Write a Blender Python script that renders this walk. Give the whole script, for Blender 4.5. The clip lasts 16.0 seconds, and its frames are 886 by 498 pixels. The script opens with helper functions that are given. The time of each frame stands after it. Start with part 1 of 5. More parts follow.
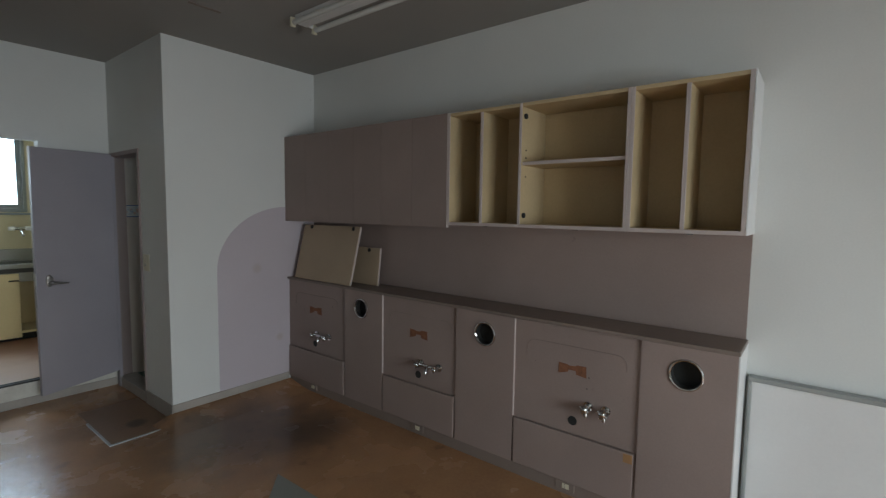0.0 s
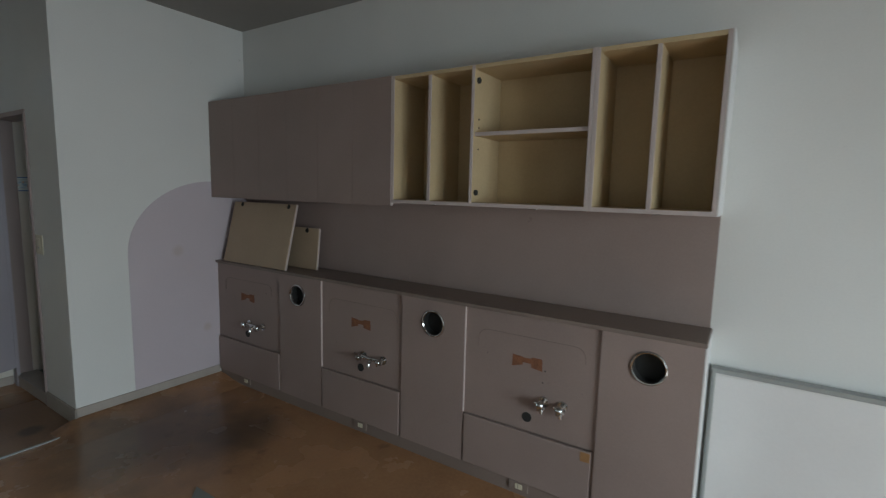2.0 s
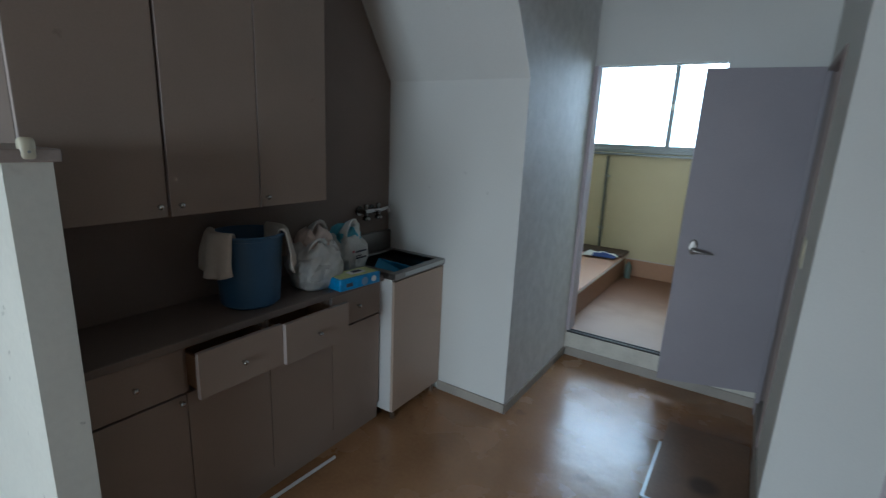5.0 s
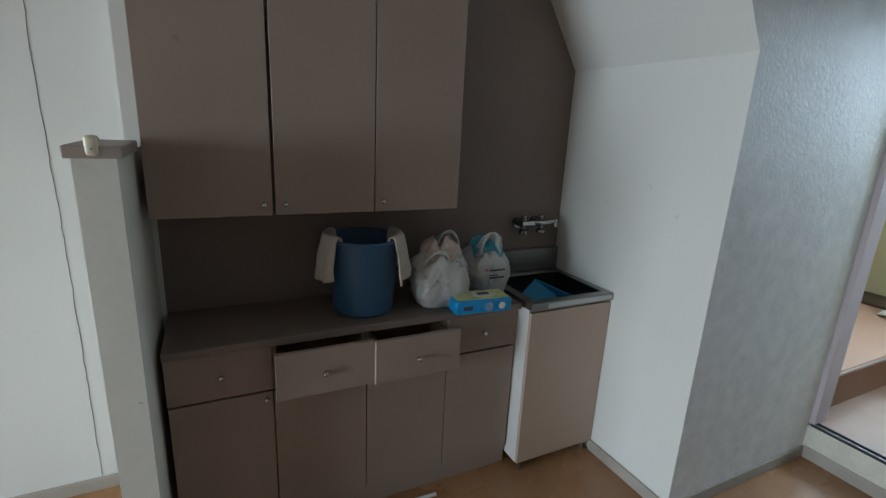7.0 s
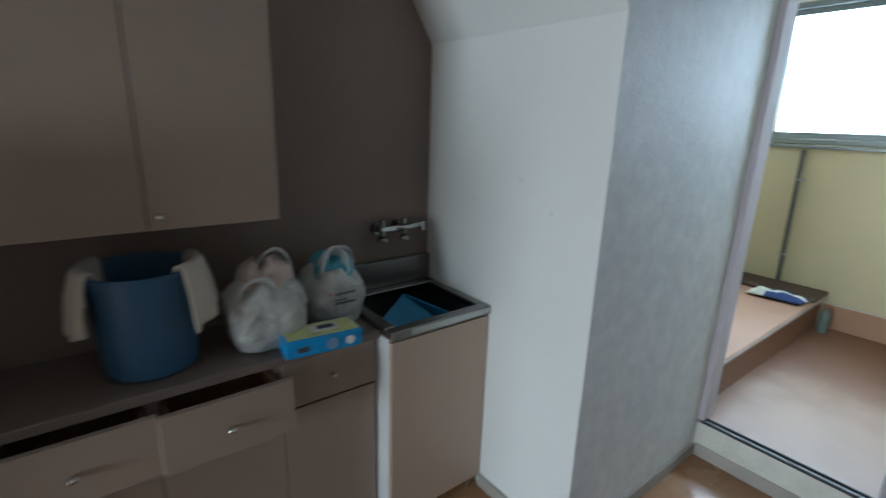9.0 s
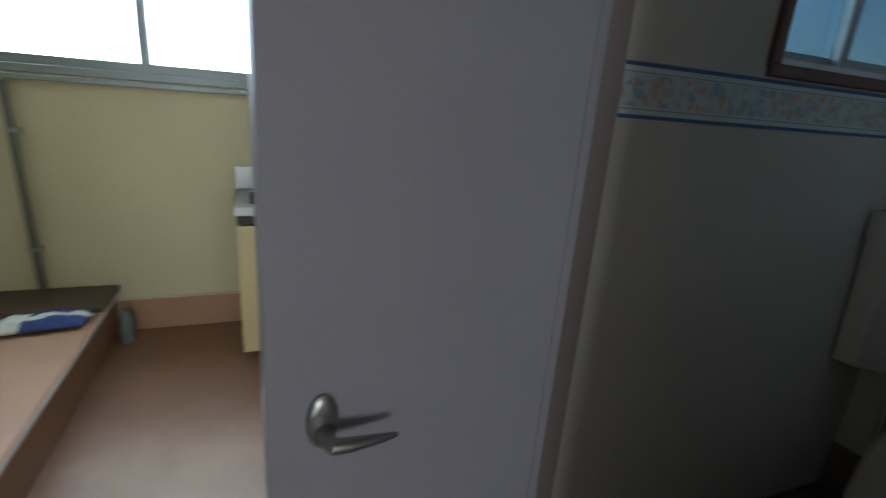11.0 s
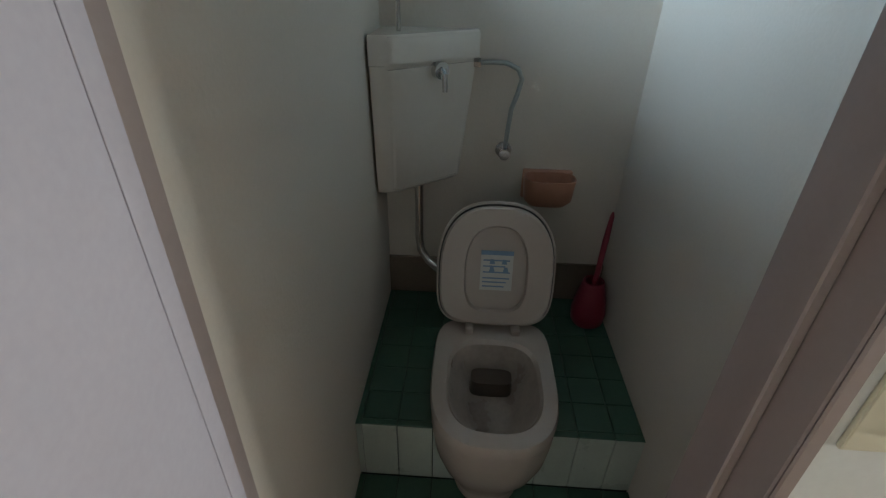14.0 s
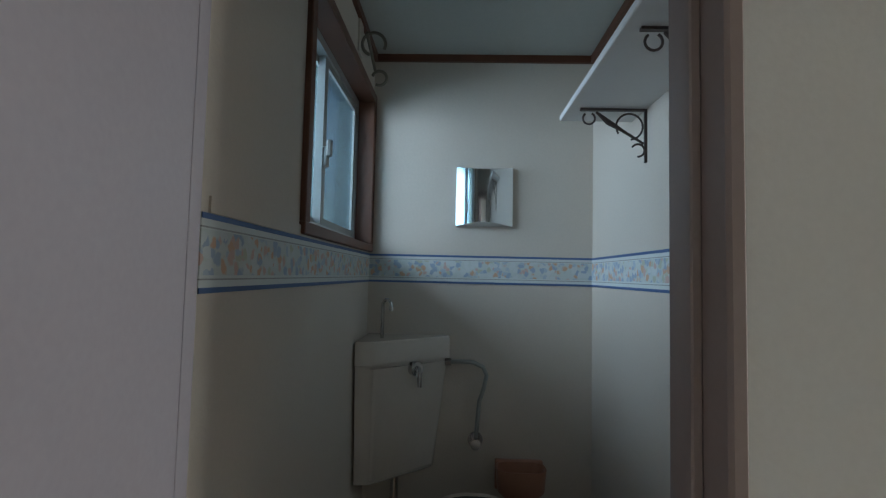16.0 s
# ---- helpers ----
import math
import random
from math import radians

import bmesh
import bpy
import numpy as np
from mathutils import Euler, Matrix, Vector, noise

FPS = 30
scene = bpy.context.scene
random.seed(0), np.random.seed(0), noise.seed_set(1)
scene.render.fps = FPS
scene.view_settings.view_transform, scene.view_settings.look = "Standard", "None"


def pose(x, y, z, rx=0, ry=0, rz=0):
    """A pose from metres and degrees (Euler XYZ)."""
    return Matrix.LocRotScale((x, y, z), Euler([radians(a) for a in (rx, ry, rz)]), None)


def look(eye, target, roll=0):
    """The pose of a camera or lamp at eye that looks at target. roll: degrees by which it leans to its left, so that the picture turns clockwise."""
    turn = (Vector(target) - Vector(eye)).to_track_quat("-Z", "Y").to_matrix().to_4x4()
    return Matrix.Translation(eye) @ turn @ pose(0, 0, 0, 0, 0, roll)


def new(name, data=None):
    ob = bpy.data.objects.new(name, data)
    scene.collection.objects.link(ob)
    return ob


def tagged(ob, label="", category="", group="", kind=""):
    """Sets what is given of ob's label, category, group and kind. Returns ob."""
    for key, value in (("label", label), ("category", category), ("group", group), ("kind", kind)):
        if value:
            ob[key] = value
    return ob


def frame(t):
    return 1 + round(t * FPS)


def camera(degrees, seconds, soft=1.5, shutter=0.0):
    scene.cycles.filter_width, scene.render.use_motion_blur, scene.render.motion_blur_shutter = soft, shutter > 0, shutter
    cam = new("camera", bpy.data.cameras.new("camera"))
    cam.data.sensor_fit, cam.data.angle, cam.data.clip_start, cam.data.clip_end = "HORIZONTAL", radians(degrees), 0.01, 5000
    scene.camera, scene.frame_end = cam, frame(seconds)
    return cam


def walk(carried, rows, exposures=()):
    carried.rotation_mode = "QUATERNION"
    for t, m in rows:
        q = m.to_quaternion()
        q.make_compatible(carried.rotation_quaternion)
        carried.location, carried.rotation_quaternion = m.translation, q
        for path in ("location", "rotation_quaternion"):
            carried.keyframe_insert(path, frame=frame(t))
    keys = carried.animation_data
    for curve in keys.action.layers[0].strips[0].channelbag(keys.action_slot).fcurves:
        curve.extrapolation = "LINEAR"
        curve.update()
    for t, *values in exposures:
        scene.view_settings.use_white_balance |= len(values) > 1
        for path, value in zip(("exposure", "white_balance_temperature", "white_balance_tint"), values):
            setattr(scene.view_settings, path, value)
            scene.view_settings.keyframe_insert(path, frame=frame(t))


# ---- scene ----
cam = camera(86.5, 16.0, soft=1.2, shutter=0.35)
PATH = [
    (0, (-0.145, -0.117, 1.472), (1.419, 1.119, 1.31), 0.8),
    (0.5, (-0.179, -0.09, 1.46), (1.483, 1.006, 1.27), 1.4),
    (1, (-0.182, -0.08, 1.45), (1.54, 0.915, 1.242), 1.6),
    (1.5, (-0.119, -0.049, 1.45), (1.618, 0.917, 1.228), 1.6),
    (2, (0.109, 0.006, 1.458), (1.777, 1.082, 1.213), 1.4),
    (2.5, (0.287, 0.13, 1.445), (1.784, 1.435, 1.208), 1.7),
    (3, (0.462, 0.349, 1.461), (1.638, 1.943, 1.185), 2.4),
    (3.5, (0.632, 0.552, 1.5), (1.265, 2.417, 1.155), 2.3),
    (4, (0.746, 0.755, 1.475), (0.718, 2.719, 1.094), 2.5),
    (4.5, (0.847, 1.014, 1.478), (0.295, 2.893, 1.07), 2.7),
    (5, (0.977, 1.249, 1.468), (-0.085, 2.879, 1.006), 2.6),
    (5.2, (1.004, 1.334, 1.47), (-0.183, 2.874, 1.001), 2.7),
    (7.3, (1.01, 1.871, 1.491), (-0.747, 2.677, 0.979), 2.2),
    (7.5, (1.011, 1.883, 1.484), (-0.759, 2.663, 0.975), 1.7),
    (8, (1.011, 1.917, 1.483), (-0.773, 2.667, 0.981), 1.2),
    (8.5, (0.958, 1.998, 1.459), (-0.782, 2.844, 0.953), 1.3),
    (9, (0.775, 2.23, 1.468), (-0.743, 3.424, 0.945), 1.9),
    (9.5, (0.672, 2.575, 1.444), (-0.471, 4.128, 0.911), 2.2),
    (10, (0.619, 2.926, 1.449), (0.002, 4.745, 0.894), 3.7),
    (10.2, (0.6, 3.086, 1.434), (0.224, 4.967, 0.866), 4.4),
    (12.3, (0.898, 3.965, 1.353), (2.591, 4.631, 0.522), 1.1),
    (12.5, (0.923, 3.983, 1.372), (2.63, 4.527, 0.482), 1.0),
    (13, (0.92, 4.032, 1.358), (2.644, 4.316, 0.386), 0.2),
    (13.5, (0.903, 4.044, 1.358), (2.621, 4.209, 0.347), 0.1),
    (14, (0.904, 4.044, 1.352), (2.618, 4.132, 0.326), 1.3),
    (14.5, (0.892, 4.052, 1.356), (2.68, 4.06, 0.461), 2.8),
    (15, (0.824, 4.034, 1.401), (2.767, 4.021, 0.927), 2.2),
    (15.5, (0.751, 4.012, 1.41), (2.75, 4.051, 1.398), 1.3),
    (16, (0.729, 4.009, 1.413), (2.725, 4.067, 1.523), 1.3),
]
# seconds, stops, kelvin, tint of the camera's automatic exposure and white balance
EXPOSURES = [
    (0, -0.12, 6150, 7),
    (1.5, -0.2, 6050, 5),
    (3, 0.25, 5700, 4),
    (3.5, 0.2, 5450, 3),
    (4.0, 0.35, 5400, 3),
    (5.0, 0.1, 5500, 4),
    (7.5, 0.82, 5850, 4),
    (9, 0.82, 5600, 3),
    (10, -0.3, 5550, 4),
    (12.3, 1.15, 6750, 6),
    (14.5, 1.85, 6600, 6),
    (15.2, 1.36, 6500, 7),
    (16, 0.8, 6600, 8),
]
walk(cam, [(t, look(e, g, r)) for t, e, g, r in PATH], EXPOSURES)

# ---------------------------------------------------------------- world and daylight
world = bpy.data.worlds.new("world")
scene.world = world
world.use_nodes = True
wn = world.node_tree
sky = wn.nodes.new("ShaderNodeTexSky")
sky.sky_type, sky.sun_disc = "NISHITA", False
sky.sun_elevation, sky.sun_rotation = radians(50), radians(150)
wn.nodes["Background"].inputs[1].default_value = 0.1
wn.links.new(sky.outputs[0], wn.nodes["Background"].inputs[0])


def window_light(name, at, to, w, h, watts, col):
    d = bpy.data.lights.new(name, "AREA")
    d.shape, d.size, d.size_y, d.energy, d.color = "RECTANGLE", w, h, watts, col
    ob = new(name, d)
    ob.matrix_world = look(at, to)
    return ob


# daylight of the overcast sky at the three windows; the south one is assumed
window_light("daylight_kitchen", (0.22, 6.42, 1.85), (0.22, 0, 1.35), 1.6, 0.95, 43, (0.72, 0.87, 1.0))
window_light("daylight_south", (0.40, -3.15, 1.40), (0.25, 0.8, -1.0), 2.4, 1.9, 200, (0.90, 0.95, 0.975))
window_light("daylight_toilet", (1.78, 4.95, 1.86), (1.95, 3.54, 1.62), 0.90, 0.36, 8.0, (0.64, 0.80, 1.0))


# ---------------------------------------------------------------- materials
def mat(name, col, rough=0.5, metal=0.0, var=0.10, scale=2.5, fine=70.0, bump=0.15, dist=0.002, spec=0.5, trans=0.0, rvar=0.1, streak=None):
    m = bpy.data.materials.new(name)
    m.use_nodes = True
    nt = m.node_tree
    b = nt.nodes["Principled BSDF"]
    b.inputs["Metallic"].default_value = metal
    b.inputs["Specular IOR Level"].default_value = spec
    b.inputs["Transmission Weight"].default_value = trans
    co = nt.nodes.new("ShaderNodeTexCoord")
    src = co.outputs["Object"]
    if streak:
        mp = nt.nodes.new("ShaderNodeMapping")
        mp.inputs["Scale"].default_value = streak
        nt.links.new(src, mp.inputs[0])
        src = mp.outputs[0]
    big = nt.nodes.new("ShaderNodeTexNoise")
    big.inputs["Scale"].default_value, big.inputs["Detail"].default_value = scale, 6
    sm = nt.nodes.new("ShaderNodeTexNoise")
    sm.inputs["Scale"].default_value, sm.inputs["Detail"].default_value = fine, 3
    nt.links.new(co.outputs["Object"], big.inputs["Vector"])
    nt.links.new(src, sm.inputs["Vector"])
    add = nt.nodes.new("ShaderNodeMath")
    add.operation = "MULTIPLY_ADD"
    nt.links.new(sm.outputs[0], add.inputs[0])
    add.inputs[1].default_value = 0.45
    nt.links.new(big.outputs[0], add.inputs[2])
    mr = nt.nodes.new("ShaderNodeMapRange")
    mr.inputs["From Min"].default_value, mr.inputs["From Max"].default_value = 0.45, 1.0
    mr.inputs["To Min"].default_value, mr.inputs["To Max"].default_value = 1 - var, 1 + var
    nt.links.new(add.outputs[0], mr.inputs["Value"])
    hs = nt.nodes.new("ShaderNodeHueSaturation")
    hs.inputs["Color"].default_value = (*col, 1)
    nt.links.new(mr.outputs[0], hs.inputs["Value"])
    nt.links.new(hs.outputs[0], b.inputs["Base Color"])
    rr = nt.nodes.new("ShaderNodeMapRange")
    rr.inputs["To Min"].default_value, rr.inputs["To Max"].default_value = max(0.02, rough - rvar), min(1, rough + rvar)
    nt.links.new(big.outputs[0], rr.inputs["Value"])
    nt.links.new(rr.outputs[0], b.inputs["Roughness"])
    if bump:
        bp = nt.nodes.new("ShaderNodeBump")
        bp.inputs["Strength"].default_value, bp.inputs["Distance"].default_value = bump, dist
        nt.links.new(sm.outputs[0], bp.inputs["Height"])
        nt.links.new(bp.outputs[0], b.inputs["Normal"])
    return m


def stain(m, spots, dark, soft=0.25):
    """Mixes irregular patches (centre x, y, z, radius) into a material: dirt, and worn, lit floor in KLINO."""
    nt = m.node_tree
    b = nt.nodes["Principled BSDF"]
    link = b.inputs["Base Color"].links[0].from_socket
    co = nt.nodes.new("ShaderNodeTexCoord")
    nz = nt.nodes.new("ShaderNodeTexNoise")
    nz.inputs["Scale"].default_value, nz.inputs["Detail"].default_value = 4.0, 5
    nt.links.new(co.outputs["Object"], nz.inputs["Vector"])
    for x, y, z, r, k in spots:
        d = nt.nodes.new("ShaderNodeVectorMath")
        d.operation = "DISTANCE"
        nt.links.new(co.outputs["Object"], d.inputs[0])
        d.inputs[1].default_value = (x, y, z)
        a = nt.nodes.new("ShaderNodeMath")
        a.operation = "MULTIPLY_ADD"
        nt.links.new(nz.outputs[0], a.inputs[0])
        a.inputs[1].default_value = -1.3 * r
        nt.links.new(d.outputs["Value"], a.inputs[2])
        mp = nt.nodes.new("ShaderNodeMapRange")
        mp.interpolation_type = "SMOOTHSTEP"
        mp.inputs["From Min"].default_value, mp.inputs["From Max"].default_value = -0.3 * r, r * (0.2 + soft)
        mp.inputs["To Min"].default_value, mp.inputs["To Max"].default_value = k, 0.0
        nt.links.new(a.outputs[0], mp.inputs["Value"])
        mx = nt.nodes.new("ShaderNodeMix")
        mx.data_type = "RGBA"
        nt.links.new(mp.outputs[0], mx.inputs[0])
        nt.links.new(link, mx.inputs[6])
        mx.inputs[7].default_value = (*dark, 1)
        link = mx.outputs[2]
    nt.links.new(link, b.inputs["Base Color"])
    return m


def ripple(m, scale, strength, dist):
    """Adds a slow unevenness of the surface under the fine relief."""
    nt = m.node_tree
    b = nt.nodes["Principled BSDF"]
    co = nt.nodes.new("ShaderNodeTexCoord")
    nz = nt.nodes.new("ShaderNodeTexNoise")
    nz.inputs["Scale"].default_value, nz.inputs["Detail"].default_value = scale, 2
    nt.links.new(co.outputs["Object"], nz.inputs["Vector"])
    bp = nt.nodes.new("ShaderNodeBump")
    bp.inputs["Strength"].default_value, bp.inputs["Distance"].default_value = strength, dist
    nt.links.new(nz.outputs[0], bp.inputs["Height"])
    if b.inputs["Normal"].links:
        nt.links.new(b.inputs["Normal"].links[0].from_socket, bp.inputs["Normal"])
    nt.links.new(bp.outputs[0], b.inputs["Normal"])


def specks(m, scale, level, k):
    """Adds sparse grubby marks, darker by k."""
    nt = m.node_tree
    b = nt.nodes["Principled BSDF"]
    link = b.inputs["Base Color"].links[0].from_socket
    co = nt.nodes.new("ShaderNodeTexCoord")
    nz = nt.nodes.new("ShaderNodeTexNoise")
    nz.inputs["Scale"].default_value, nz.inputs["Detail"].default_value = scale, 4
    nt.links.new(co.outputs["Object"], nz.inputs["Vector"])
    mp = nt.nodes.new("ShaderNodeMapRange")
    mp.interpolation_type = "SMOOTHSTEP"
    mp.inputs["From Min"].default_value, mp.inputs["From Max"].default_value = level, level + 0.08
    mp.inputs["To Min"].default_value, mp.inputs["To Max"].default_value = 1.0, 1 - k
    nt.links.new(nz.outputs[0], mp.inputs["Value"])
    hs = nt.nodes.new("ShaderNodeHueSaturation")
    nt.links.new(link, hs.inputs["Color"])
    nt.links.new(mp.outputs[0], hs.inputs["Value"])
    nt.links.new(hs.outputs[0], b.inputs["Base Color"])


WALL = mat("white_wallpaper", (0.685, 0.69, 0.665), 0.85, var=0.05, scale=1.3, fine=120, bump=0.12, spec=0.2)
# ceiling colour lowered to stand in for the weak light up there
CEIL = mat("dimmed_ceiling_board", (0.33, 0.32, 0.30), 0.9, var=0.06, scale=1.2, fine=140, bump=0.2, spec=0.2)
EMBOSS = mat("embossed_wallpaper", (0.69, 0.69, 0.69), 0.6, var=0.12, scale=16, fine=75, bump=0.5, dist=0.003, spec=0.4)
LILAC = mat("lilac_wallpaper", (0.53, 0.475, 0.505), 0.85, var=0.04, scale=2, fine=110, bump=0.2, spec=0.2)
stain(LILAC, [(1.83, 3.3, 1.0, 0.035, 0.35), (2.02, 3.3, 0.42, 0.03, 0.4)], (0.40, 0.32, 0.25), 0.6)
specks(WALL, 16.0, 0.735, 0.16)
ripple(WALL, 3.0, 0.15, 0.015)
MAUVE = mat("mauve_laminate", (0.282, 0.220, 0.198), 0.5, var=0.10, scale=2.2, fine=160, bump=0.08, spec=0.35)
specks(MAUVE, 11.0, 0.72, 0.25)
CAPM = mat("mauve_cap_board", (0.36, 0.31, 0.28), 0.5, var=0.10, scale=5, fine=120, bump=0.08, spec=0.35)
PARTW = mat("scuffed_partition_paint", (0.67, 0.67, 0.61), 0.85, var=0.07, scale=2.2, fine=60, bump=0.25, spec=0.2)
specks(PARTW, 26.0, 0.70, 0.35)
specks(PARTW, 7.0, 0.66, 0.14)
MAUVE_D = mat("mauve_brown_laminate", (0.315, 0.249, 0.206), 0.5, var=0.08, scale=2.2, fine=160, bump=0.08, spec=0.35)
specks(MAUVE_D, 11.0, 0.72, 0.3)
# brown darkened for shade on alcove wall and plinth; plain brown on small parts
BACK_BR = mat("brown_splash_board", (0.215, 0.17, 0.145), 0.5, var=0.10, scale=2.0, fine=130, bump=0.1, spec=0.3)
TOP_BR = mat("worktop_laminate", (0.20, 0.158, 0.135), 0.42, var=0.12, scale=4, fine=200, bump=0.06, spec=0.4)
EDGE = mat("pale_edge_band", (0.48, 0.415, 0.39), 0.5, var=0.05, fine=90, bump=0.05)
CREAM = mat("cream_board", (0.50, 0.39, 0.23), 0.6, var=0.10, scale=3, fine=90, bump=0.1, spec=0.3)
CREAM_D = mat("cream_door", (0.385, 0.300, 0.208), 0.5, var=0.08, scale=3, fine=90, bump=0.05, spec=0.4)
WHITE = mat("white_melamine", (0.70, 0.70, 0.69), 0.45, var=0.04, scale=3, fine=100, bump=0.05)
LINO = mat("brown_lino", (0.34, 0.182, 0.087), 0.25, var=0.20, scale=3.0, fine=55, bump=0.04, spec=0.55, rvar=0.18)
stain(LINO, [(1.45, 2.75, 0, 0.42, 0.75), (1.72, 2.45, 0, 0.22, 0.6), (1.05, 2.95, 0, 0.3, 0.35), (0.98, 3.6, 0, 0.28, 0.6), (0.6, 2.2, 0, 0.35, 0.25)], (0.060, 0.040, 0.026), 0.9)
ripple(LINO, 7.0, 0.25, 0.012)
specks(LINO, 4.5, 0.64, 0.28)
HATCH = mat("lino_hatch", (0.20, 0.118, 0.068), 0.45, var=0.2, scale=4, fine=55, bump=0.12)
stain(HATCH, [(1.0, 3.42, 0, 0.08, 0.7)], (0.03, 0.025, 0.02))
KLINO = mat("worn_lit_tan_lino", (0.21, 0.103, 0.060), 0.5, var=0.10, scale=4, fine=80, bump=0.1)
# pale patches by the step: wear, plus window light put into the colour
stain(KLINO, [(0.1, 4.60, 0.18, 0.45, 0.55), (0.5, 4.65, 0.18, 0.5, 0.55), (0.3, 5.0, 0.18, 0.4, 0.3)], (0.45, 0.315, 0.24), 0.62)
KWALL = mat("yellow_kitchen_wall", (0.50, 0.44, 0.30), 0.75, var=0.07, scale=2, fine=90, bump=0.15)
KSKIRT = mat("tan_skirting", (0.37, 0.205, 0.125), 0.6, var=0.10, fine=70)
BASEB = mat("taupe_baseboard", (0.36, 0.325, 0.285), 0.55, var=0.12, scale=6, fine=80, bump=0.08)
STEPW = mat("scuffed_white_step", (0.62, 0.60, 0.53), 0.6, var=0.14, scale=9, fine=60)
RUBBER = mat("dark_strip", (0.035, 0.032, 0.03), 0.5, var=0.2)
HANDLE = mat("worn_bronze_handle", (0.33, 0.315, 0.30), 0.35, 0.9, var=0.2, bump=0.05)
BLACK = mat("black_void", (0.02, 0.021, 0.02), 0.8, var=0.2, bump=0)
CHROME = mat("chrome", (0.58, 0.59, 0.59), 0.16, 1.0, var=0.05, bump=0.02, rvar=0.06)
DULL = mat("dull_chrome", (0.27, 0.265, 0.255), 0.24, 1.0, var=0.1, bump=0.03)
PINKP = mat("pink_wrapping", (0.56, 0.46, 0.41), 0.5, var=0.22, scale=22, fine=60, bump=0.3)
STEEL = mat("brushed_steel", (0.27, 0.265, 0.255), 0.34, 1.0, var=0.12, scale=5, fine=120, bump=0.1, streak=(1, 12, 1))
ALU = mat("aluminium", (0.48, 0.50, 0.50), 0.42, 0.85, var=0.08, fine=100, bump=0.03)
ALU_D = mat("dark_aluminium", (0.20, 0.215, 0.225), 0.45, 0.6, var=0.08, fine=100, bump=0.03)
ALU_G = mat("grey_frame", (0.33, 0.35, 0.34), 0.5, 0.3, var=0.08, fine=100, bump=0.03)
GLUE = mat("old_glue", (0.20, 0.085, 0.042), 0.8, var=0.35, scale=40, fine=160, bump=0.5)
TAPE = mat("brown_tape", (0.33, 0.185, 0.08), 0.5, var=0.15)
DOOR = mat("grey_lilac_door", (0.325, 0.302, 0.330), 0.5, var=0.08, scale=2, fine=140, bump=0.06, spec=0.4)
CASING = mat("mauve_casing", (0.299, 0.239, 0.224), 0.5, var=0.06, scale=3, fine=140, bump=0.05)
TWALL = mat("toilet_wallpaper", (0.60, 0.548, 0.48), 0.8, var=0.05, scale=2, fine=130, bump=0.25, spec=0.25)
GREEN = mat("green_tile", (0.050, 0.118, 0.082), 0.38, var=0.14, scale=8, fine=90, bump=0.05, spec=0.5)
PALE = mat("pale_tile", (0.50, 0.56, 0.50), 0.3, var=0.08, scale=8, fine=90, bump=0.04)
GROUT = mat("dark_grout", (0.022, 0.04, 0.03), 0.9, var=0.3)
SKIRT_T = mat("brown_tile_skirting", (0.20, 0.155, 0.12), 0.4, var=0.15)
CERAMIC = mat("beige_sanitary_ware", (0.47, 0.41, 0.365), 0.2, var=0.05, scale=5, fine=60, bump=0.02, spec=0.5)
CER_W = mat("ivory_sanitary_ware", (0.62, 0.585, 0.53), 0.22, var=0.04, scale=5, fine=60, bump=0.02, spec=0.5)
SEATM = mat("beige_plastic_seat", (0.48, 0.42, 0.375), 0.35, var=0.04, bump=0.02)
OUTLET = mat("brown_outlet", (0.085, 0.065, 0.05), 0.4, var=0.2)
BOWLIN = mat("stained_bowl", (0.40, 0.345, 0.30), 0.3, var=0.2, scale=12, bump=0.03)
ORANGE = mat("orange_plastic", (0.46, 0.235, 0.16), 0.4, var=0.08, bump=0.03)
RED = mat("red_plastic", (0.24, 0.022, 0.045), 0.4, var=0.08, bump=0.03)
WOODF = mat("brown_wood_frame", (0.125, 0.050, 0.027), 0.5, var=0.25, scale=5, fine=60, bump=0.15, streak=(8, 8, 1))
BLUEP = mat("blue_bucket", (0.036, 0.10, 0.19), 0.45, var=0.10, scale=6, bump=0.05)
CYAN = mat("cyan_plastic", (0.03, 0.24, 0.45), 0.4, var=0.10, bump=0.04)
CLOTH = mat("beige_towel", (0.58, 0.525, 0.46), 0.95, var=0.10, scale=10, fine=260, bump=0.7, spec=0.1)
BAGM = mat("white_polythene", (0.64, 0.65, 0.63), 0.3, var=0.06, scale=9, fine=34, bump=0.35, dist=0.004, trans=0.25)
PAPER = mat("paper", (0.62, 0.63, 0.60), 0.7, var=0.05, bump=0.05)
PACK = mat("blue_packet", (0.02, 0.27, 0.60), 0.35, var=0.25, scale=30, fine=90, bump=0.04)
PACKTOP = mat("lime_packet_top", (0.60, 0.64, 0.30), 0.35, var=0.25, scale=24, fine=90, bump=0.04)
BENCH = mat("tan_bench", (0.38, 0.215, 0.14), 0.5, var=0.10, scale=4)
# bench brown darkened for the side turned away from the window
BENCHF = mat("shaded_bench_front", (0.22, 0.112, 0.066), 0.55, var=0.12, scale=5, fine=70)
DRAWERW = mat("brown_drawer_board", (0.20, 0.115, 0.062), 0.55, var=0.15, scale=6, fine=60, streak=(1, 10, 1))
DKWOOD = mat("dark_board", (0.075, 0.045, 0.033), 0.6, var=0.2, scale=6)
NAVY = mat("navy_cloth", (0.03, 0.055, 0.19), 0.8, var=0.25, scale=30, bump=0.3)
KDOOR = mat("pale_yellow_unit", (0.66, 0.54, 0.31), 0.4, var=0.05, bump=0.04)
PIPE = mat("dark_grey_pipe", (0.10, 0.105, 0.10), 0.5, var=0.15)
